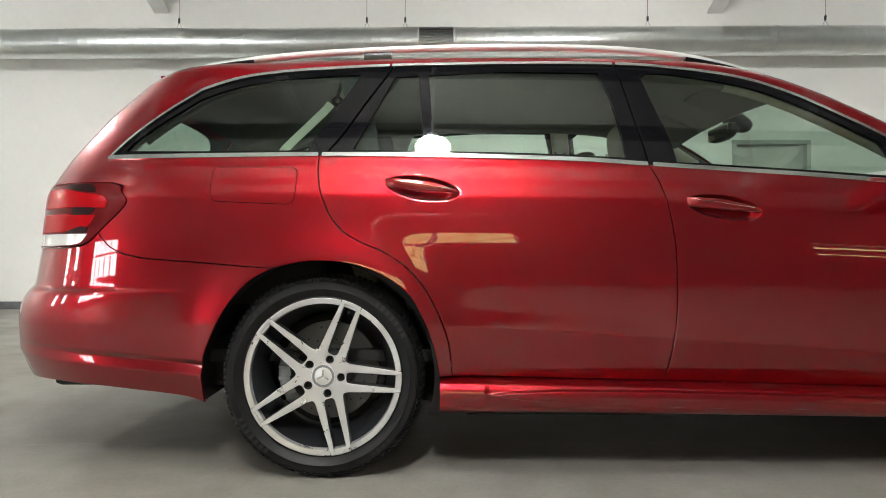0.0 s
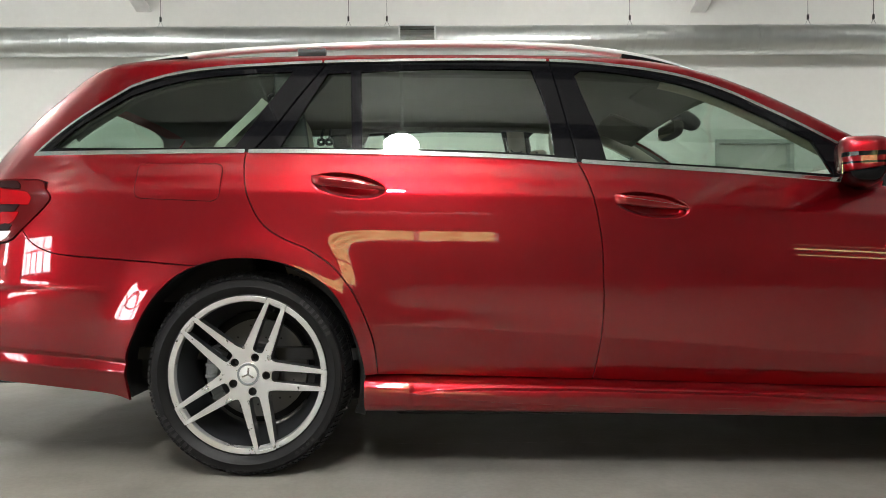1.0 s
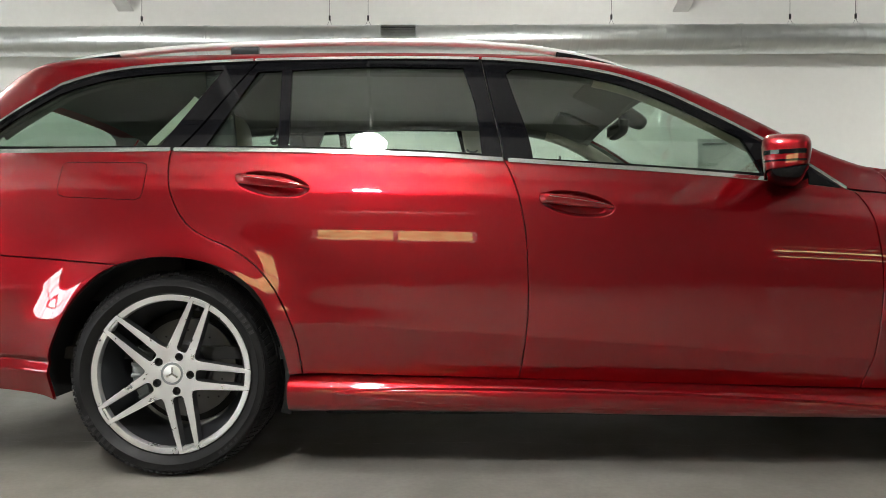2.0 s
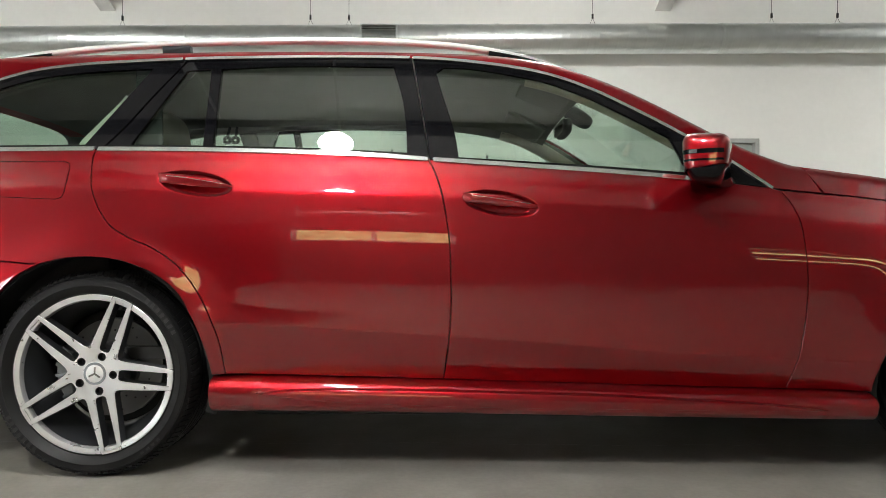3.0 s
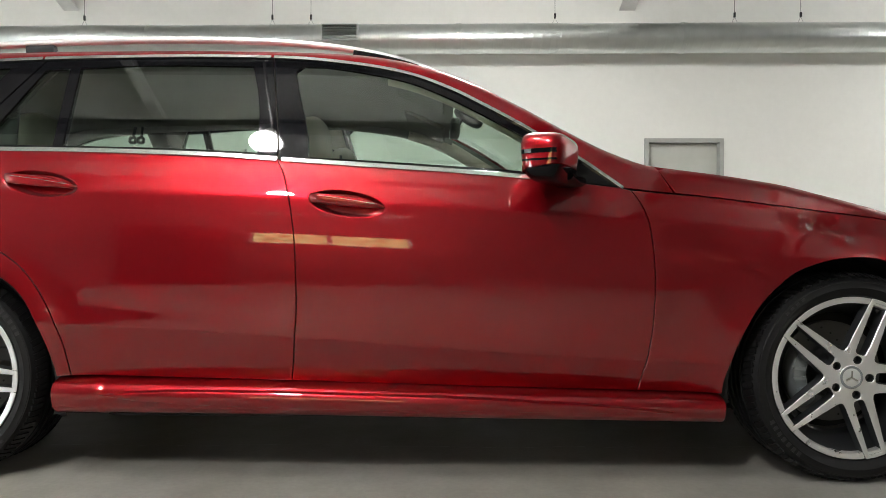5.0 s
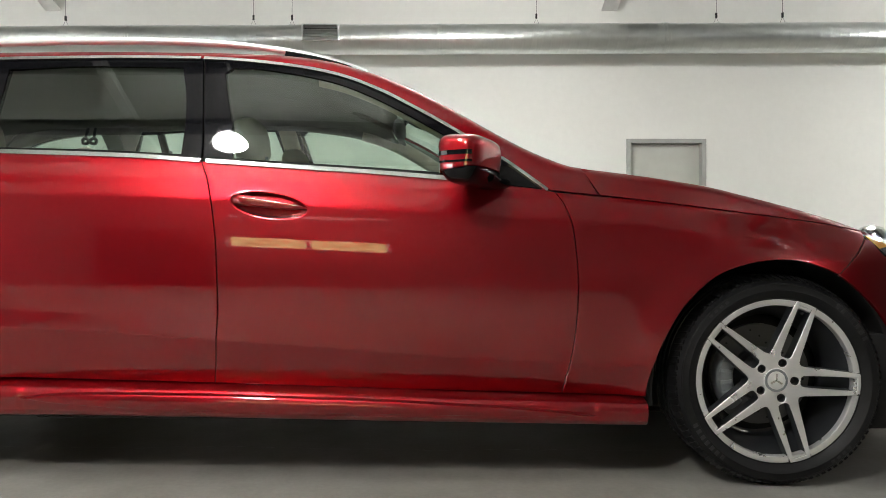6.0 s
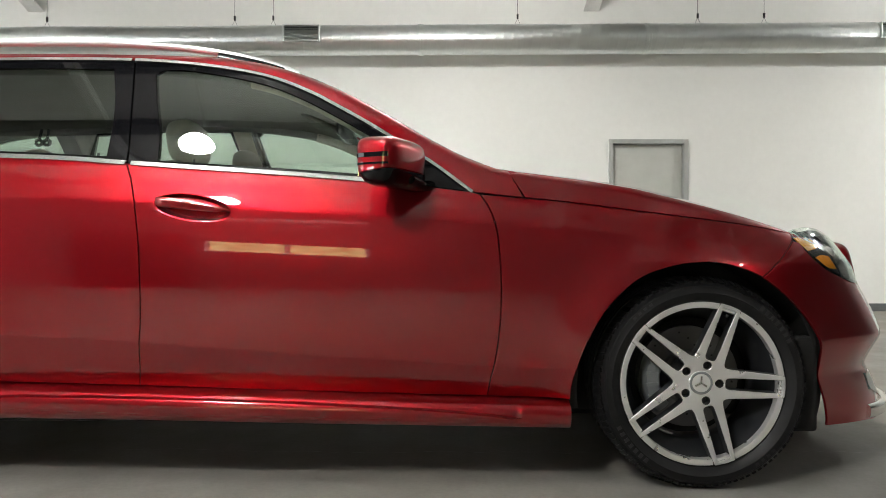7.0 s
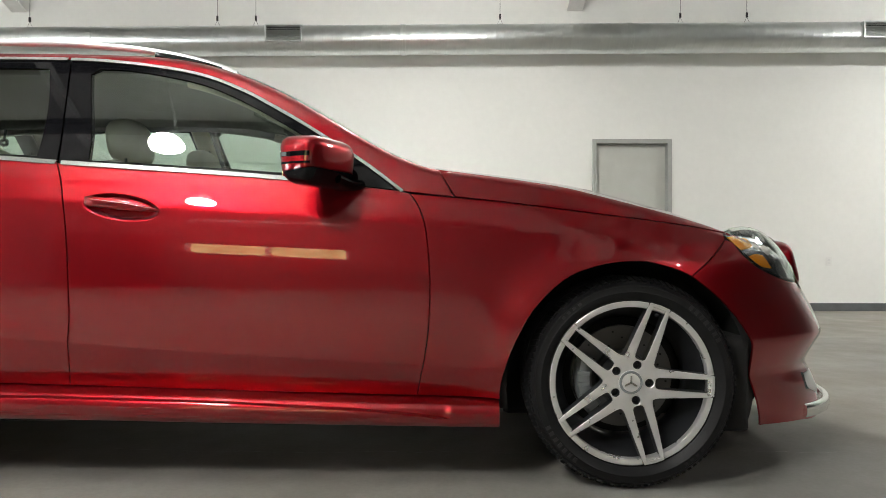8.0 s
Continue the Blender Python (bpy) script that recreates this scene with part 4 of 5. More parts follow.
    # lamps
    lamp = skin_panel("tail_lamp", outline(TAIL_LAMP, [TAIL_LAMP[-1], TAIL_LAMP[0]]), TAIL_DARK, car, "dark red rear lamp with bright bands and a clear strip", side=s, out=0.003, step=0.012)
    for edge in ([(-1.13, 0.938), (-0.95, 0.940), (-0.86, 0.926), (-0.74, 0.912)], [(-0.74, 0.912), (-0.722, 0.893), (-0.73, 0.872)], [(-0.73, 0.872), (-0.86, 0.876), (-1.13, 0.874)]), ([(-1.13, 0.852), (-0.95, 0.852), (-0.765, 0.848)], [(-0.765, 0.848), (-0.79, 0.815), (-0.84, 0.808), (-0.90, 0.796)], [(-0.90, 0.796), (-1.0, 0.793), (-1.13, 0.793)]):
        skin_panel("light_band", outline(*edge, [edge[-1][-1], edge[0][0]]), TAIL_RED, lamp, "bright red light band", side=s, out=0.0045, gap=0, depth=0.003, step=0.02)
    for edge in ([(-0.94, 0.950), (-0.80, 0.950), (-0.775, 0.925)], [(-0.775, 0.925), (-0.86, 0.932), (-0.94, 0.950)]), ([(-0.87, 0.874), (-0.765, 0.872)], [(-0.765, 0.872), (-0.785, 0.850)], [(-0.785, 0.850), (-0.87, 0.850)]), ([(-0.89, 0.795), (-0.82, 0.812), (-0.79, 0.806)], [(-0.79, 0.806), (-0.80, 0.790)], [(-0.80, 0.790), (-0.89, 0.790)]):
        skin_panel("dark_insert", outline(*edge, [edge[-1][-1], edge[0][0]]), TAIL_BLACK, lamp, "unlit dark lens", side=s, out=0.0048, gap=0, depth=0.003, step=0.02)
    skin_panel("reversing_strip", outline([(-1.13, 0.785), (-0.79, 0.787)], [(-0.79, 0.787), (-0.83, 0.757), (-0.95, 0.750), (-1.13, 0.750)], [(-1.13, 0.750), (-1.13, 0.785)]), CLEAR_LENS, lamp, "clear reversing lamp strip", side=s, out=0.0045, gap=0, depth=0.003, step=0.02)
    lamp = skin_panel("head_lamp", outline(HEAD_LAMP + HEAD_LAMP[:1]), LAMP_METAL, car, "clear headlamp with amber side reflector", side=s, out=-0.014, step=0.012)
    skin_panel("amber_reflector", outline([(3.290, 0.783), (3.35, 0.787), (3.411, 0.778)], [(3.411, 0.778), (3.401, 0.757), (3.318, 0.742)], [(3.318, 0.742), (3.300, 0.765), (3.290, 0.783)]), AMBER, lamp, "amber reflector", side=s, out=-0.006, gap=0, depth=0.006, step=0.012)
    skin_panel("amber_reflector", outline([(3.335, 0.718), (3.38, 0.727), (3.425, 0.724)], [(3.425, 0.724), (3.452, 0.682)], [(3.452, 0.682), (3.39, 0.690), (3.335, 0.718)]), AMBER, lamp, "amber reflector", side=s, out=-0.006, gap=0, depth=0.006, step=0.012)
    skin_panel("dark_bezel", outline([(3.337, 0.799), (3.415, 0.811), (3.538, 0.807), (3.63, 0.775), (3.66, 0.72)], [(3.66, 0.72), (3.61, 0.725), (3.555, 0.752), (3.471, 0.785), (3.382, 0.795), (3.337, 0.799)]), GLOSS_BLACK, lamp, side=s, out=-0.007, gap=0, depth=0.004, step=0.012)
    skin_panel("dark_bezel", outline([(3.468, 0.690), (3.535, 0.715)], [(3.535, 0.715), (3.575, 0.648)], [(3.575, 0.648), (3.50, 0.655), (3.468, 0.690)]), ALLOY_GREY, lamp, side=s, out=-0.009, gap=0, depth=0.004, step=0.012)
    for u, z, q in ((3.43, 0.748, 0.020), (3.475, 0.735, 0.024), (3.52, 0.738, 0.018), (3.60, 0.69, 0.024)):
        x, o = skin(u, z)
        lens = blob(q, q, q, 2.0, 24, 14)
        bmesh.ops.translate(lens, verts=lens.verts, vec=(float(x) - 0.012, s * (float(o) - 0.020), z))
        part("projector_lens", lens, CLEAR_LENS, lamp, smooth=True)
    skin_panel("bright_rim", ribbon([(3.35, 0.809), (3.454, 0.8175), (3.56, 0.812), (3.645, 0.785), (3.69, 0.74), (3.675, 0.68), (3.645, 0.642)], 0.009), CHROME, lamp, side=s, out=-0.004, gap=0, depth=0.006, step=0.02)
    skin_panel("lower_rim", ribbon([(3.292, 0.764), (3.33, 0.722), (3.39, 0.683), (3.50, 0.650), (3.63, 0.636)], 0.006), GLOSS_BLACK, lamp, side=s, out=-0.003, gap=0, depth=0.006, step=0.02)
    skin_panel("cover", outline(HEAD_LAMP + HEAD_LAMP[:1]), LAMP_GLASS, lamp, side=s, out=0.001, gap=0.002, depth=0.012, step=0.015)

front_bumper = skin_panel("front_bumper", outline([(3.264, 0.774), (3.294, 0.769)], HEAD_LAMP[:-5:-1][:1] + HEAD_LAMP[:6:-1], [(3.645, 0.630), (3.76, 0.60), (U_FRONT, 0.585)], [(U_FRONT, 0.585), (U_FRONT, 0.15)], [(U_FRONT, 0.15), (3.7, 0.150), (3.5, 0.166), (3.292, 0.176)], FRONT_ARCH[:9:-1], [(3.074, 0.66), (3.264, 0.774)]), PAINT, car, both=True)
skin_panel("lower_intake", outline([(3.92, 0.345), (4.0, 0.36), (U_FRONT, 0.36)], [(U_FRONT, 0.36), (U_FRONT, 0.235)], [(U_FRONT, 0.235), (3.95, 0.24)], [(3.95, 0.24), (3.92, 0.345)]), BLACK, front_bumper, "black mesh air intake", both=True, out=0.003, depth=0.006)
skin_panel("fog_mesh", ribbon([(3.585, 0.292), (3.612, 0.288)], 0.055), BLACK, front_bumper, "black mesh vent", side=-1, out=0.002, depth=0.004, gap=0)
lip = []
for u in np.linspace(3.52, U_FRONT, 26):
    x, o = skin(u, 0.20)
    lip.append((float(x) + 0.034 * min(1, (u - 3.52) / 0.35), float(o)))
lip = [(x, -o, 0.196 - 0.012 * min(1, i / 8)) for i, (x, o) in enumerate(lip)]
lip += [(x, -y, z) for x, y, z in lip[-2::-1]]
part("chrome_splitter", sweep(lip, oval(0.014, 0.024, 14, 2.4)), CHROME, front_bumper, "chrome splitter strip", smooth=50)
skin_panel("radiator_grille", outline([(3.735, 0.60), (3.74, 0.70), (3.72, 0.78)], [(3.72, 0.78), (3.9, 0.80), (U_FRONT, 0.80)], [(U_FRONT, 0.80), (U_FRONT, 0.60)], [(U_FRONT, 0.60), (3.735, 0.60)]), GLOSS_BLACK, car, "black radiator grille", both=True)
skin_panel("intake_blade", outline([(3.612, 0.312), (3.70, 0.312), (3.80, 0.305)], [(3.80, 0.305), (3.80, 0.235)], [(3.80, 0.235), (3.70, 0.236), (3.64, 0.252)], [(3.64, 0.252), (3.60, 0.27), (3.612, 0.312)]), SATIN, front_bumper, "pale metal intake blade", side=-1, out=0.005, depth=0.006, gap=0)
surround = blob(0.115, 0.37, 0.105, 5.0, 48, 30)
bmesh.ops.rotate(surround, verts=surround.verts, cent=(0, 0, 0), matrix=Matrix.Rotation(radians(-14), 3, "Y"))
bmesh.ops.translate(surround, verts=surround.verts, vec=(3.550, 0, 0.668))
part("grille_surround", surround, PAINT, car, smooth=True)
rear_bumper = skin_panel("rear_bumper", outline(REAR_SEAM[::-1], [(-0.746, 0.791), (-0.789, 0.756), (-0.85, 0.746), (-0.944, 0.742), (U_REAR, 0.742)], [(U_REAR, 0.742), (U_REAR, 0.25)], [(U_REAR, 0.25), (-1.05, 0.296), (-0.774, 0.292), (-0.584, 0.273), (-0.452, 0.254), (-0.392, 0.236)], [(-0.392, 0.236)] + REAR_ARCH[1:6]), PAINT, car, both=True, step=0.006)
NOTCH = [(U_REAR, 1.315), (-1.45, 1.312), (-1.28, 1.295), (-1.18, 1.255), (-1.13, 1.18), (-1.13, 1.07), (-1.16, 1.03), (-1.45, 1.02), (U_REAR, 1.02)]
tailgate = skin_panel("tailgate", outline([(-1.054, 0.957), roof_edge[0]], [roof_edge[0], (U_REAR, 1.328)], [(U_REAR, 1.328), (U_REAR, 1.315)], NOTCH, [(U_REAR, 1.02), (U_REAR, 0.745)], [(U_REAR, 0.745), (-1.165, 0.745)], [(-1.165, 0.745), (-1.165, 0.957)], [(-1.165, 0.957), (-1.054, 0.957)]), PAINT, car, both=True)
skin_panel("tailgate_lining", outline([(-1.06, 0.90), (roof_edge[0][0] - 0.01, roof_edge[0][1] - 0.02)], [(roof_edge[0][0] - 0.01, roof_edge[0][1] - 0.02), (U_REAR, 1.32)], [(U_REAR, 1.32), (U_REAR, 1.315)], NOTCH, [(U_REAR, 1.02), (U_REAR, 0.90)], [(U_REAR, 0.90), (-1.06, 0.90)]), TRIM, tailgate, both=True, out=-0.025, gap=0.0, depth=0.004, step=0.03)
skin_panel("rear_window", outline(NOTCH, [(U_REAR, 1.02), (U_REAR, 1.315)]), GLASS_BACK, tailgate, "tinted rear window", both=True, out=-0.004, gap=-0.004, depth=0.0, roll=0.0, step=0.03)


def edge_width(x, z):
    """Half the car's width at x and z, with the round of the corners."""
    if REAR_X <= x <= FRONT_X:
        return float(half_width(x, z))
    us = np.linspace(FRONT_X, U_FRONT, 600) if x > FRONT_X else np.linspace(U_REAR, REAR_X, 600)
    xs, os = skin(us, np.full(600, z))
    return max(float(np.interp(x, xs, os)), 0.02)


def cover(name, x0, x1, mat, crown, label="", drop=0.002, steps=40, across=28, inset=0.0, thick=0.02, nose=0.0):
    """A panel laid over the car between its two upper edges."""
    xs, V, F = np.linspace(x0, x1, steps), [], []
    for x in xs:
        z = float(top_line(x)) - drop
        o = edge_width(x, z) - inset
        for k in range(across + 1):
            y = -o + 2 * o * k / across
            V.append((x + nose * (1 - (y / o) ** 2) * (x - x0) / (x1 - x0), y, z + (1 - abs(y / o) ** 2.4) * (crown - nose * 0.36 * ((x - x0) / (x1 - x0)) ** 4)))
    n = len(V)
    V += [(x, y, z - thick) for x, y, z in V]
    w = across + 1
    for i in range(steps - 1):
        for k in range(across):
            a = i * w + k
            F += [(a, a + 1, a + w + 1, a + w), (n + a, n + a + w, n + a + w + 1, n + a + 1)]
        for a in (i * w, i * w + across):
            F.append((a, a + w, n + a + w, n + a))
    for k in range(across):
        for a in (k, (steps - 1) * w + k):
            F.append((a, a + 1, n + a + 1, n + a))
    me = bpy.data.meshes.new(name)
    me.from_pydata(V, [], F)
    me.shade_smooth()
    me.set_sharp_from_angle(angle=radians(40))
    return link(name, me, [mat], car, label)


cover("roof", -0.63, 1.50, PAINT, 0.05)
cover("tailgate_top", -0.77, -0.632, PAINT, 0.012)
cover("windscreen", 1.505, 2.20, SCREEN_GLASS, 0.05, "tinted windscreen", thick=0.006)
cover("bonnet", 2.27, 3.27, PAINT, 0.055, nose=0.24)
cover("headliner", -0.70, 1.63, HEADLINER, 0.03, "pale cloth headliner", drop=0.045, inset=0.03, thick=0.01)
part("cowl", box(2.10, 2.30, -0.66, 0.66, 0.93, 0.965, 0.01), BLACK, car)
for s in SIDES:
    skin_panel("bonnet_edge", outline([(2.283, 0.985), (2.331, 0.908)], [(2.331, 0.908)] + HOOD_LINE[3:], [(3.281, 0.799), (3.30, 0.803)], [top_at(u) for u in np.arange(3.30, 2.28, -0.03)]), PAINT, car, side=s, step=0.01)
spoiler = box(-0.668, -0.50, -0.50, 0.50, 1.377, 1.389, 0.005, 3)
part("roof_spoiler", spoiler, PAINT, car)

# roof rails
RAIL = [(-0.545, 1.385), (-0.50, 1.400), (-0.42, 1.418), (-0.30, 1.434), (-0.15, 1.449), (0.0, 1.459), (0.25, 1.470), (0.55, 1.477), (0.85, 1.476), (1.05, 1.468), (1.22, 1.452), (1.36, 1.428), (1.48, 1.397), (1.555, 1.368)]
for s in SIDES:
    rail_line = spline(RAIL, 0.03)
    rail = part("roof_rail", sweep([(x, s * (0.555 - 0.02 * ((x - 0.5) / 1.05) ** 2), z) for x, z in rail_line], oval(0.017, 0.0115, 14, 2.6)), SATIN, car, "satin aluminium roof rail", smooth=50)
    for x0, x1, h in ((-0.50, -0.30, 0.0), (0.10, 0.20, 0.01), (1.27, 1.50, 0.0)):
        xs = np.linspace(x0, x1, 8)
        zs = np.interp(xs, *np.array(rail_line).T)
        foot = sweep([(x, s * 0.552, z - 0.022) for x, z in zip(xs, zs)], oval(0.013, 0.022, 10, 3))
        part("rail_foot", foot, ALLOY_GREY if h else GLOSS_BLACK, rail, smooth=50)


# wheels
def spoke_face():
    """The face of the wheel: five twin spokes that taper to the rim; outline and slots in the wheel's plane."""
    ring, slots = [], []
    turn = lambda r, sd, a: (r * math.cos(a) - sd * math.sin(a), r * math.sin(a) + sd * math.cos(a))
    for k in range(5):
        a = radians(72 * k)
        arm = [(0.0705, -0.0500), (0.0765, -0.0465), (0.0870, -0.0442), (0.12, -0.0418), (0.16, -0.0390), (0.20, -0.0358), (0.235, -0.0332), (0.2500, -0.0318), (0.2525, -0.0300)]
        ring += [turn(r, sd, a) for r, sd in arm + [(0.2545, 0.0)] + [(r, -sd) for r, sd in arm[::-1]]]
        half = [(0.0735, 0.0), (0.0745, 0.0105), (0.0780, 0.0160), (0.0850, 0.0190), (0.11, 0.0202), (0.16, 0.0212), (0.2200, 0.0220), (0.2430, 0.0222), (0.2455, 0.0200)]
        slots.append([turn(r, sd, a) for r, sd in half + [(r, -sd) for r, sd in half[:0:-1]]])
        slots.append([turn(0.0575 + 0.0150 * math.cos(b), 0.0150 * math.sin(b), a) for b in np.linspace(0, 2 * math.pi, 16)[:-1]])
    return ring, slots


def wheel(x, z, s, radius, width, turned):
    w = new("wheel")
    w.parent = car
    w.matrix_basis = pose(x, s * (0.850 - width / 2), z, 0, 0, 180 if s > 0 else 0)
    h = width / 2
    rim_r = 0.249
    prof = [(rim_r + 0.003, -h + 0.024), (rim_r + 0.0055, -h + 0.008), (rim_r + 0.010, -h + 0.010), (rim_r + 0.016, -h + 0.004), (rim_r + 0.030, -h - 0.005), (rim_r + 0.034, -h - 0.0075), (rim_r + 0.037, -h - 0.006), (rim_r + 0.052, -h - 0.006), (rim_r + 0.0535, -h - 0.0045), (rim_r + 0.056, -h - 0.0045), (radius - 0.019, -h + 0.003), (radius - 0.012, -h + 0.013), (radius - 0.005, -h + 0.028), (radius - 0.001, -h + 0.046)]
    mid = []
    for g in (-0.055, -0.018, 0.018, 0.055):
        mid += [(radius, g - 0.006), (radius - 0.008, g - 0.004), (radius - 0.008, g + 0.004), (radius, g + 0.006)]
    prof = prof + mid + [(r, -a) for r, a in prof[::-1]]
    tyre = part("tyre", lathe(prof, 120), RUBBER, w, "black low-profile tyre", smooth=35)
    lugs = bmesh.new()
    for i in range(96):
        for e in (-1, 1):
            b = box(-0.0068, 0.0068, -0.020, 0.020, -0.007, 0.0035)
            bmesh.ops.rotate(b, verts=b.verts, cent=(0, 0, 0), matrix=Matrix.Rotation(radians(-20 * e), 3, "X") @ Matrix.Rotation(radians(14), 3, "Z"))
            bmesh.ops.translate(b, verts=b.verts, vec=(0, e * (h - 0.026), radius - 0.0062))
            bmesh.ops.rotate(b, verts=b.verts, cent=(0, 0, 0), matrix=Matrix.Rotation(2 * math.pi * (i + 0.25 * e) / 96, 3, "Y"))
            join(lugs, b)
    tagged(part("tread", lugs, RUBBER, tyre), kind="stuff")
    # raised bars where the sidewall is moulded
    for mid, bars in ((52, 7), (232, 7), (142, 4), (322, 4)):
        marks = bmesh.new()
        for i in range(bars):
            b = box(-0.0055, 0.0055, -0.0006, 0.0012, -0.0075 if bars > 4 else -0.004, 0.0075 if bars > 4 else 0.004)
            bmesh.ops.translate(b, verts=b.verts, vec=(0, -h - 0.0068, rim_r + 0.0445))
            bmesh.ops.rotate(b, verts=b.verts, cent=(0, 0, 0), matrix=Matrix.Rotation(radians(mid + (i - bars / 2) * 4.2), 3, "Y"))
            join(marks, b)
        part("sidewall_marking", marks, BLACK, tyre, "moulded bars on the tyre wall")
    rim = part("rim", lathe([(rim_r - 0.012, h - 0.02), (rim_r - 0.025, h - 0.03), (0.195, 0.03), (0.200, -0.02), (rim_r - 0.022, -h + 0.05), (rim_r - 0.012, -h + 0.02)], 90), ALLOY_GREY, w, "twin-spoke alloy wheel rim", smooth=40)
    part("rim_lip", lathe([(rim_r - 0.0155, -h + 0.030), (rim_r - 0.0140, -h + 0.012), (rim_r - 0.0125, -h + 0.0098), (rim_r + 0.0030, -h + 0.0068), (rim_r + 0.0050, -h + 0.0080), (rim_r + 0.0055, -h + 0.022)], 110), MACHINED, rim, "machined bright rim lip", smooth=40)
    ring, slots = spoke_face()
    v, f, rims = flat_mesh([p for a, b in zip(ring, ring[1:] + ring[:1]) for p in spline([a, b], 0.012)[:-1]], slots, 0.012)
    depth = lambda p: -h + 0.0045 + 0.019 * np.clip(1 - np.hypot(p[:, 0], p[:, 1]) / 0.25, 0, 1) ** 1.1
    V = [np.stack([v[:, 0], depth(v), v[:, 1]], 1)]
    F, M, count = [f[:, ::-1]], [np.zeros(len(f), int)], len(v)
    for r, n in rims:
        k = len(r)
        e = r - n * 0.0018
        rings = [(r, 0.0), (e, 0.0022), (e - n * 0.0012, 0.036)]
        i = np.arange(k)
        j = (i + 1) % k
        for q, d in rings:
            V.append(np.stack([q[:, 0], depth(r) + d, q[:, 1]], 1))
        for a in (0, 1):
            A, B = count + a * k, count + (a + 1) * k
            F += [np.stack([A + i, B + j, A + j], 1), np.stack([A + i, B + i, B + j], 1)]
            M.append(np.full(2 * k, a, int))
        count += 3 * k
    me = bpy.data.meshes.new("spokes")
    me.from_pydata(np.concatenate(V).tolist(), [], np.concatenate(F).tolist())
    me.polygons.foreach_set("material_index", np.concatenate(M))
    me.shade_smooth()
    me.set_sharp_from_angle(angle=radians(25))
    sp = link("spokes", me, [MACHINED, ALLOY_GREY], rim, "machined twin spokes with grey sides")
    sp.rotation_euler = (0, radians(-turned), 0)
    seams = bmesh.new()
    for k in range(5):
        for e in (-1, 1):
            b = box(rim_r - 0.0145, rim_r + 0.0048, -h + 0.0062, -h + 0.014, -0.0010, 0.0010)
            bmesh.ops.rotate(b, verts=b.verts, cent=(0, 0, 0), matrix=Matrix.Rotation(radians(-turned - 72 * k - 7.75 * e), 3, "Y"))
            join(seams, b)
    tagged(part("spoke_seam", seams, BLACK, rim), kind="stuff")
    cap = lathe([(0.0, 0.0), (0.0265, 0.0), (0.0285, 0.0012), (0.036, 0.0008), (0.0385, 0.003), (0.0385, 0.014)], 48)
    bmesh.ops.translate(cap, verts=cap.verts, vec=(0, -h + 0.018, 0))
    part("hub_cap", cap, SATIN, rim, "satin silver hub cap with a three-armed mark", smooth=40)
    collar = lathe([(0.0285, 0.0), (0.0292, -0.0008), (0.0352, -0.0008), (0.0362, 0.001)], 40)
    bmesh.ops.translate(collar, verts=collar.verts, vec=(0, -h + 0.018, 0))
    part("cap_ring", collar, CALIPER, rim, smooth=40)
    mark = bmesh.new()
    for k in range(3):
        arm = box(-0.0028, 0.0028, -0.0006, 0.0006, 0, 0.021)
        bmesh.ops.rotate(arm, verts=arm.verts, cent=(0, 0, 0), matrix=Matrix.Rotation(radians(120 * k - turned), 3, "Y"))
        join(mark, arm)
    bmesh.ops.translate(mark, verts=mark.verts, vec=(0, -h + 0.0175, 0))
    part("hub_mark", mark, CHROME, rim)
    for k in range(5):
        a = radians(turned + 72 * k)
        bolt = lathe([(0.0, 0.0), (0.0055, 0.0), (0.0075, 0.002), (0.0085, 0.02)], 6)
        bmesh.ops.translate(bolt, verts=bolt.verts, vec=(0.0575 * math.cos(a), -h + 0.038, 0.0575 * math.sin(a)))
        part("wheel_bolt", bolt, BEAM, rim)
    for k in range(5):
        a = radians(turned + 36 + 72 * k)
        dot = lathe([(0.0, 0.0), (0.0032, 0.0), (0.0034, 0.001)], 10)
        bmesh.ops.translate(dot, verts=dot.verts, vec=(0.066 * math.cos(a), -h + 0.0195, 0.066 * math.sin(a)))
        part("hub_dot", dot, BLACK, rim)
    disc = part("brake_disc", lathe([(0.05, -0.012), (0.085, -0.012), (0.09, 0.0), (0.165, 0.0), (0.165, 0.026), (0.09, 0.026)], 72), STEEL, w, "steel brake disc", smooth=30)
    disc.location = (0, 0.02, 0)
    holes = bmesh.new()
    for k in range(30):
        r, a = (0.105, 0.125, 0.146)[k % 3], radians(12 * k + 5)
        dot = lathe([(0.0, -0.0006), (0.0036, -0.0006), (0.0036, 0.001)], 8)
        bmesh.ops.translate(dot, verts=dot.verts, vec=(r * math.cos(a), 0, r * math.sin(a)))
        join(holes, dot)
    part("disc_holes", holes, BLACK, disc)
    part("wheel_hub", lathe([(0.0, -h + 0.04), (0.075, -h + 0.045), (0.08, -0.02), (0.06, 0.02), (0.06, h - 0.01)], 40), BEAM, w, smooth=40)
    back = lathe([(0.0, 0.045), (0.19, 0.045), (0.19, 0.05), (0.0, 0.05)], 40)
    part("splash_shield", back, LINER, w)
    cal = bmesh.new()
    arc = [(0.135 * math.cos(a), -0.012, 0.135 * math.sin(a)) for a in np.linspace(radians(150), radians(222), 12)]
    join(cal, sweep(arc, oval(0.028, 0.040, 12, 3.2), up=(0, 1, 0)))
    caliper = part("brake_caliper", cal, CALIPER, w, "grey brake caliper", smooth=40)
    fins = bmesh.new()
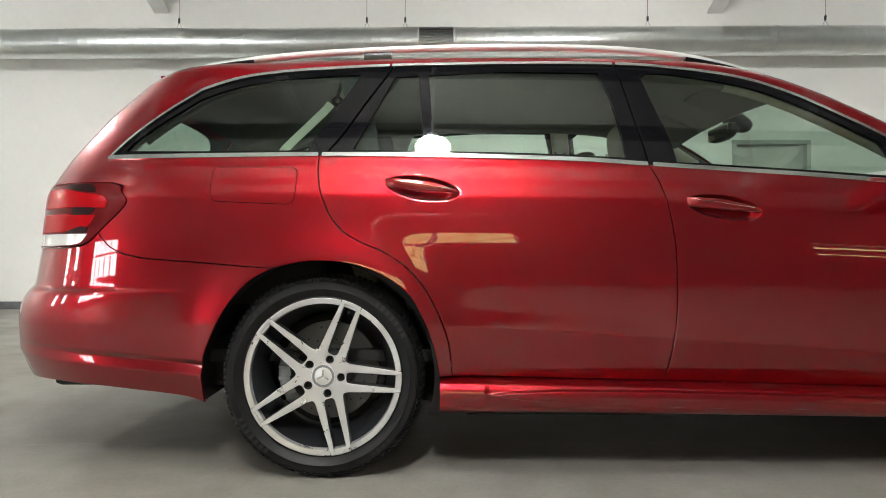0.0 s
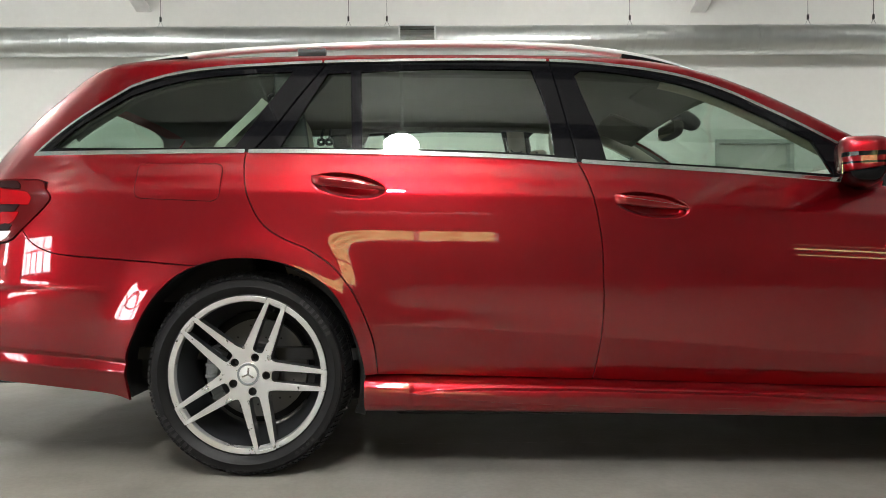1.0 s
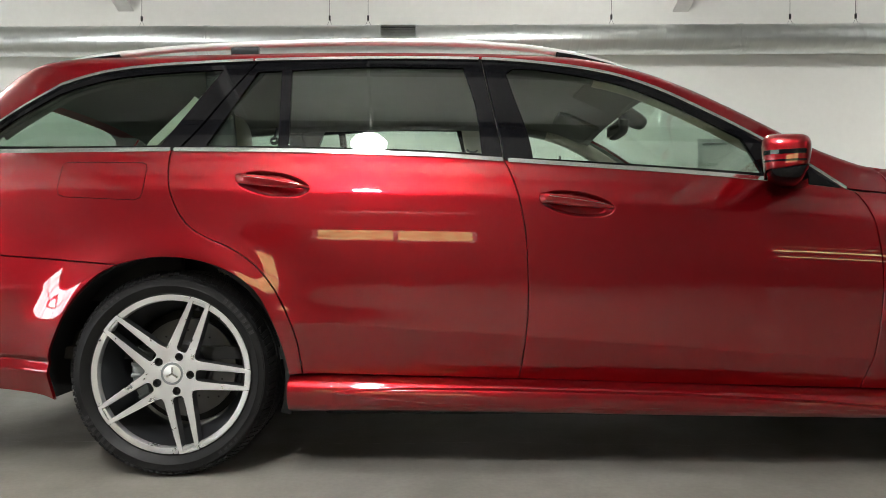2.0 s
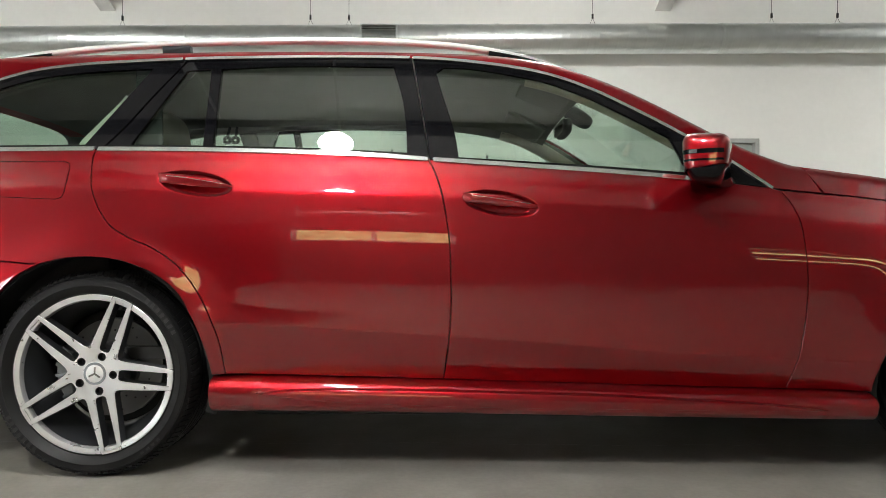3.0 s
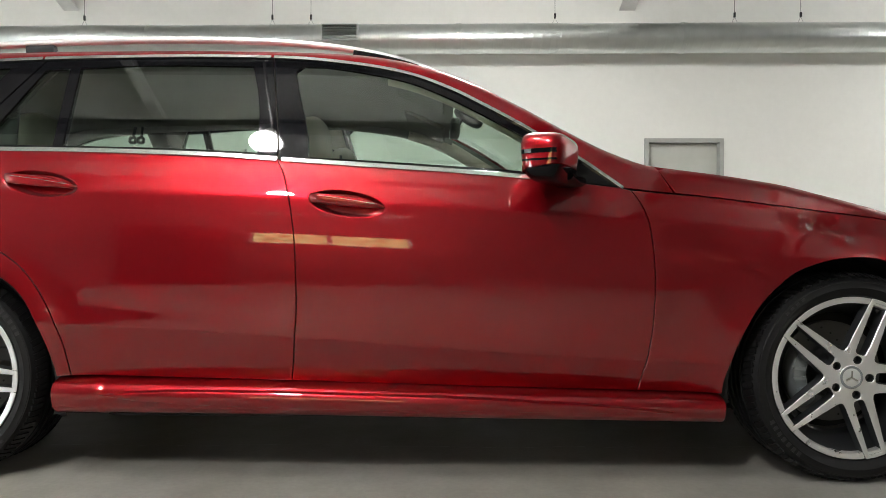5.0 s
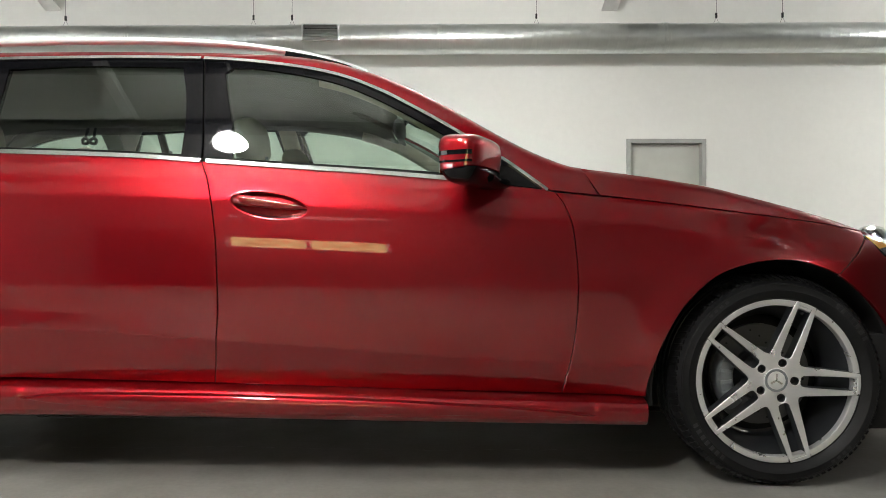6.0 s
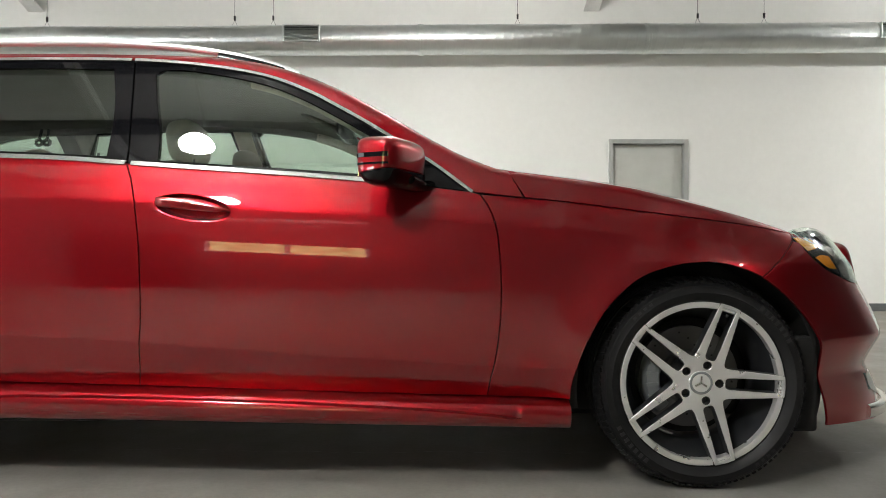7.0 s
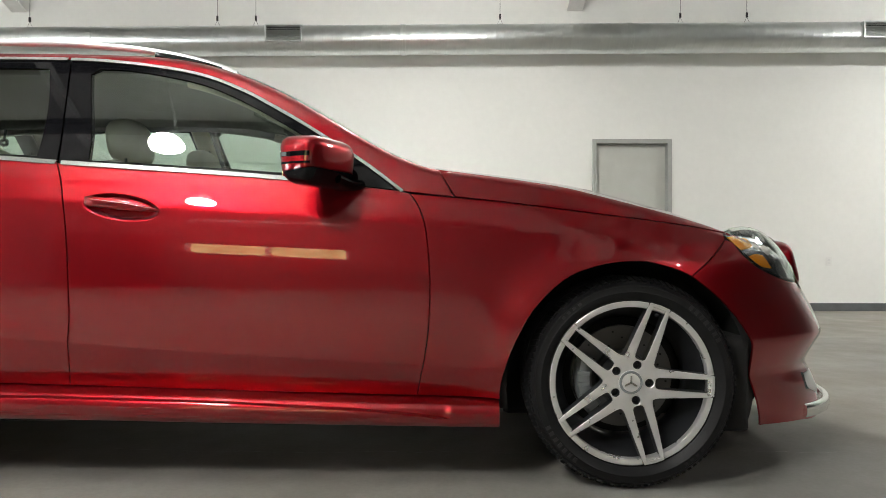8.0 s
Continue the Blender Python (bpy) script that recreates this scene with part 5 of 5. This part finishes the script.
    for a in np.linspace(radians(158), radians(214), 5):
        b = box(0.118, 0.158, -0.056, -0.046, -0.006, 0.006, 0.002)
        bmesh.ops.rotate(b, verts=b.verts, cent=(0, 0, 0), matrix=Matrix.Rotation(-a, 3, "Y"))
        join(fins, b)
    part("caliper_rib", fins, CALIPER, caliper)
    valve = tube([(0.2225, -h + 0.012, 0.0), (0.2265, -h + 0.032, 0.0)], 0.0042)
    bmesh.ops.rotate(valve, verts=valve.verts, cent=(0, 0, 0), matrix=Matrix.Rotation(radians(-turned - 72), 3, "Y"))
    part("tyre_valve", valve, BLACK, rim)
    return w


for s in SIDES:
    wheel(0.0, 0.327, s, 0.327, 0.255, -4.0)
    wheel(2.879, 0.329, s, 0.329, 0.240, -2.2)
    for wx, r, name in ((-0.015, 0.376, "rear_arch_liner"), (2.876, 0.385, "front_arch_liner")):
        bm = bmesh.new()
        rows = []
        for o, k in ((0.845, 1.09), (0.845, 1.0), (0.835, 1.005), (0.78, 1.02), (0.60, 1.03), (0.60, 0.5)):
            spots = [(wx + r * k * math.cos(a), 0.325 + r * k * math.sin(a)) for a in np.linspace(radians(-20), radians(192), 44)]
            rows.append([bm.verts.new((x, s * min(o, edge_width(x, z) - 0.018), z)) for x, z in spots])
        for p, q in zip(rows, rows[1:]):
            for a, b, c, d in zip(p, p[1:], q[1:], q):
                bm.faces.new((a, b, c, d))
        part(name, bm, LINER, car, "black wheel arch liner", smooth=50)
for name, x0, x1, o, z0, z1 in (("boot_floor_pan", -0.95, -0.34, 0.70, 0.27, 0.45), ("rear_axle_carrier", -0.34, 0.34, 0.58, 0.19, 0.45), ("floor_pan", 0.46, 2.40, 0.70, 0.165, 0.34), ("engine_undertray", 2.50, 3.25, 0.56, 0.165, 0.6), ("front_undertray", 3.25, 3.42, 0.50, 0.20, 0.4)):
    part(name, box(x0, x1, -o, o, z0, z1, 0.02), LINER, car)

for s in SIDES:
    part("liner_flap", box(3.165, 3.262, min(s * 0.58, s * 0.795), max(s * 0.58, s * 0.795), 0.168, 0.47, 0.012), LINER, car)

# cabin
cabin = bmesh.new()
box(-0.9, 2.2, -0.74, 0.74, 0.36, 0.40, bm=cabin)
box(-0.95, 0.05, -0.70, 0.70, 0.55, 0.62, bm=cabin)
part("cabin_floor", cabin, CARPET, car, "dark cabin carpet")
for s in SIDES:
    card = box(0.43, 2.12, s * 0.745 - 0.02, s * 0.745 + 0.02, 0.40, 0.93, 0.015)
    box(0.0, 0.43, s * 0.745 - 0.02, s * 0.745 + 0.02, 0.75, 0.93, 0.015, bm=card)
    part("door_lining", card, LEATHER, car, "beige door lining")
    part("load_bay_lining", box(-0.9, -0.02, s * 0.68 - 0.02, s * 0.68 + 0.02, 0.60, 1.02, 0.015), CARPET, car)
dash = sweep([(1.95, y, 0.86) for y in np.linspace(-0.72, 0.72, 10)], oval(0.22, 0.12, 20, 2.6))
part("dashboard", dash, BLACK, car, "dark dashboard", smooth=40)


def seat(x, y, wide, name, lean=-14, mat=None):
    holder = new(name)
    holder.parent = car
    holder.location = (x, y, 0.40)
    mat = mat or LEATHER
    cushion = blob(0.27, wide, 0.09, 3.4, 28, 16)
    bmesh.ops.translate(cushion, verts=cushion.verts, vec=(0.22, 0, 0.16))
    part("seat_cushion", cushion, mat, holder, smooth=True)
    back = blob(0.085, wide, 0.33, 3.4, 28, 18)
    bmesh.ops.translate(back, verts=back.verts, vec=(0, 0, 0.36))
    bmesh.ops.rotate(back, verts=back.verts, cent=(0, 0, 0.1), matrix=Matrix.Rotation(radians(lean), 3, "Y"))
    part("seat_back", back, mat, holder, smooth=True)
    return holder


def headrest(holder, y, x=-0.15, z=0.79, wide=0.13):
    h = blob(0.055, wide, 0.085, 3.0, 28, 16)
    bmesh.ops.rotate(h, verts=h.verts, cent=(0, 0, 0), matrix=Matrix.Rotation(radians(-8), 3, "Y"))
    bmesh.ops.translate(h, verts=h.verts, vec=(x, y, z))
    p = part("headrest", h, LEATHER, holder, smooth=True)
    for e in (-0.05, 0.05):
        part("post", tube([(x, y + e, z - 0.05), (x + 0.02, y + e, z - 0.16)], 0.006), SATIN, p)


for s in SIDES:
    headrest(seat(1.20, s * 0.38, 0.25, "front_seat"), 0, x=-0.10, z=0.745)
bench = seat(0.16, 0, 0.62, "rear_bench", -18)
for y in (-0.40, 0.40):
    headrest(bench, y, -0.10, 0.755, 0.12)
# linings inside the pillars and along the roof
for s in SIDES:
    for name, a, b, mat, sec in (("pillar_lining", 1.40, 2.12, LEATHER, oval(0.022, 0.035, 12, 2.6)), ("roof_edge_lining", -0.72, 1.45, HEADLINER, oval(0.022, 0.030, 12, 2.6))):
        path = []
        for u, z in cut(WINDOW_LINE, a, b)[::3]:
            x, o = skin(u, z - 0.012)
            path.append((float(x), s * (float(o) - 0.055), z - 0.012))
        part(name, sweep(path, sec), mat, car, smooth=50)
    for x0, x1, z0, mat in ((1.0, 1.09, 1.39, LEATHER), (0.06, 0.16, 1.37, CARPET)):
        path = [(x0 + (x1 - x0) * t, s * (float(half_width(x0, z0 + (0.95 - z0) * t)) - 0.05), z0 + (0.95 - z0) * t) for t in np.linspace(0, 1, 8)]
        part("pillar_lining", sweep(path, oval(0.018, 0.045, 12, 3), up=(1, 0, 0)), mat, car, smooth=50)
# belts, rear-view mirror, sun visors, steering wheel
for s in SIDES:
    for x0, x1 in ((1.02, 1.10),):
        strap = sweep([(x0, s * 0.62, 1.27), (x0 + (x1 - x0) * 0.4, s * 0.655, 1.12), (x1, s * 0.72, 0.8)], [(-0.023, -0.001), (0.023, -0.001), (0.023, 0.001), (-0.023, 0.001)], up=(0, 1, 0))
        belt = part("seat_belt", strap, BLACK, car, "black seat belt")
        ring = tube([(x0 + 0.03 * math.cos(a), s * 0.617, 1.275 + 0.022 * math.sin(a)) for a in np.linspace(0, 2 * math.pi, 14)], 0.006)
        part("belt_guide", ring, BLACK, belt)
for s in SIDES:
    # rear belts: pale webbing from the pillar, and the twin-ring guide by the headrest
    strap = sweep([(-0.27, s * 0.50, 1.02), (-0.19, s * 0.545, 1.108), (-0.04, s * 0.56, 1.245), (-0.02, s * 0.56, 1.27)], [(-0.015, -0.001), (0.015, -0.001), (0.015, 0.001), (-0.015, 0.001)], up=(0, 1, 0))
    part("seat_belt", strap, WEBBING, car, "pale rear seat belt")
    guide = bmesh.new()
    for e in (-1, 1):
        join(guide, tube([(0.013 + e * 0.021 + 0.016 * math.cos(a), s * 0.49, 1.292 + 0.014 * math.sin(a)) for a in np.linspace(0, 2 * math.pi, 14)], 0.0085))
        join(guide, tube([(0.013 + e * 0.022, s * 0.49, 1.30), (0.025 + e * 0.018, s * 0.49, 1.36)], 0.007))
    part("belt_guide", guide, BLACK, car, "black twin-ring belt guide", smooth=40)
    for x, z in ((0.94, 1.058), (1.256, 1.038)):
        o = float(half_width(x, z)) - 0.045
        part("lock_pin", tube([(x, s * o, z - 0.06), (x, s * o, z)], 0.0042), BLACK, car)
for s in SIDES:
    visor = box(-0.10, 0.10, -0.20, 0.20, -0.010, 0.010, 0.008)
    ob = part("sun_visor", visor, HEADLINER, car, "pale cloth sun visor")
    ob.matrix_basis = pose(1.50, s * 0.36, 1.335, 0, 24, 0)
rear_view = blob(0.022, 0.125, 0.036, 3.4, 28, 16)
bmesh.ops.translate(rear_view, verts=rear_view.verts, vec=(1.64, 0, 1.262))
mirror_case = part("rear_view_mirror", rear_view, TRIM, car, "grey interior mirror", smooth=True)
part("stalk", tube([(1.65, 0, 1.28), (1.69, 0, 1.325)], 0.012), BLACK, mirror_case)
part("mirror_face", box(1.6155, 1.6175, -0.108, 0.108, 1.236, 1.288), MIRROR, mirror_case)
pod = blob(0.07, 0.06, 0.03, 2.8, 24, 14)
bmesh.ops.rotate(pod, verts=pod.verts, cent=(0, 0, 0), matrix=Matrix.Rotation(radians(32), 3, "Y"))
bmesh.ops.translate(pod, verts=pod.verts, vec=(1.70, 0, 1.315))
part("sensor_pod", pod, BLACK, car, smooth=True)
wheel_ring = [(0, 0.185 * math.cos(a), 0.185 * math.sin(a)) for a in np.linspace(0, 2 * math.pi, 40)]
sw = tube(wheel_ring, 0.016, 10)
join(sw, box(-0.02, 0.02, -0.17, 0.17, -0.03, 0.03, 0.01))
bmesh.ops.rotate(sw, verts=sw.verts, cent=(0, 0, 0), matrix=Matrix.Rotation(radians(-25), 3, "Y"))
bmesh.ops.translate(sw, verts=sw.verts, vec=(1.60, 0.37, 0.86))
part("steering_wheel", sw, BLACK, car, "black steering wheel", smooth=40)


# door mirrors and handles
def door_mirror(s):
    holder = new("door_mirror")
    holder.parent = car
    holder.matrix_basis = pose(1.920, s * 0.915, 1.000, 0, 0, 25 * s)

    def shape():
        body = blob(0.066, 0.122, 0.074, 4.4, 48, 32)
        for v in body.verts:
            v.co.x *= 1 + 0.10 * v.co.z / 0.078
            v.co.z -= 0.05 * v.co.x
            if v.co.z < -0.02:
                v.co.x *= 1 - 0.25 * (-0.02 - v.co.z) / 0.06
        return body

    body = shape()
    lower = body.copy()
    bmesh.ops.bisect_plane(body, geom=body.verts[:] + body.edges[:] + body.faces[:], plane_co=(0, 0, -0.030), plane_no=(-0.12, 0, 1), clear_inner=True)
    bmesh.ops.bisect_plane(lower, geom=lower.verts[:] + lower.edges[:] + lower.faces[:], plane_co=(0, 0, -0.033), plane_no=(-0.12, 0, 1), clear_outer=True)
    part("mirror_shell", body, PAINT, holder, smooth=40)
    part("mirror_base", lower, GLOSS_BLACK, holder, "gloss black lower shell", smooth=40)
    for z0, hh, x0, x1, name, mat, grow in ((0.013, 0.013, -0.9, 0.75, "indicator_strip", GLOSS_BLACK, 1.012), (-0.012, 0.006, -0.9, 0.75, "indicator_strip", GLOSS_BLACK, 1.012), (0.013, 0.011, -0.62, -0.30, "indicator_lamp", SMOKED, 1.02)):
        strip = shape()
        for co, no in (((0, 0, z0 - hh / 2), (0, 0, -1)), ((0, 0, z0 + hh / 2), (0, 0, 1)), ((x0 * 0.068, 0, 0), (-1, 0, 0)), ((x1 * 0.068, 0, 0), (1, 0, 0)), ((0, s * 0.05, 0), (0, -s, 0))):
            bmesh.ops.bisect_plane(strip, geom=strip.verts[:] + strip.edges[:] + strip.faces[:], plane_co=co, plane_no=no, clear_outer=True)
        for v in strip.verts:
            v.co.x *= grow
            v.co.y *= grow
        part(name, strip, mat, holder, "dark indicator lens" if mat is GLOSS_BLACK else "clear indicator lamp", smooth=40)
    arm = sweep([(0.02, -s * 0.03, -0.045), (0.025, -s * 0.10, -0.06), (0.03, -s * 0.15, -0.055)], oval(0.045, 0.018, 14, 2.8))
    part("mirror_arm", arm, GLOSS_BLACK, holder, smooth=50)
    face = box(-0.0600, -0.0580, -0.095, 0.095, -0.045, 0.050, 0.0008)
    part("mirror_face", face, MIRROR, holder)


def door_handle(door, x, z, s):
    """A bar across the recess, its ends let into the door."""
    flush = lambda hx, hz: float(half_width(hx, hz + 0.055)) * 0.5 + float(half_width(hx, hz - 0.055)) * 0.5
    pts = []
    for t in np.linspace(0, 1, 24):
        hx = x - 0.120 + 0.240 * t
        hz = z + 0.004 - 0.13 * (hx - x) + 0.003 * math.sin(math.pi * t)
        end = max(0, 1 - min(t, 1 - t) / 0.16) ** 2
        pts.append((hx, s * (flush(hx, hz) + 0.010 - 0.022 * end), hz))
    grip = sweep(pts, lambda t: oval(0.010, 0.0165 * (1 - 0.55 * max(0, 2 * t - 0.75) ** 2), 16, 2.8), up=(0, 0, 1))
    h = part("door_handle", grip, PAINT, door, "red pull handle with a bright edge", smooth=60)
    trim = sweep([(a, b + s * 0.0086, c + 0.0075 - 0.004 * k / 20) for k, (a, b, c) in enumerate(pts[2:-2])], oval(0.0012, 0.0018, 8), up=(0, 0, 1))
    part("handle_trim", trim, CHROME, h, smooth=True)


for s in SIDES:
    door_mirror(s)
for door in [o for o in car.children if o.name.split(".")[0] in ("rear_door", "front_door")]:
    side = -1 if door.data.vertices[0].co.y < 0 else 1
    door_handle(door, *HANDLES[0 if door.name.startswith("rear") else 1], side)
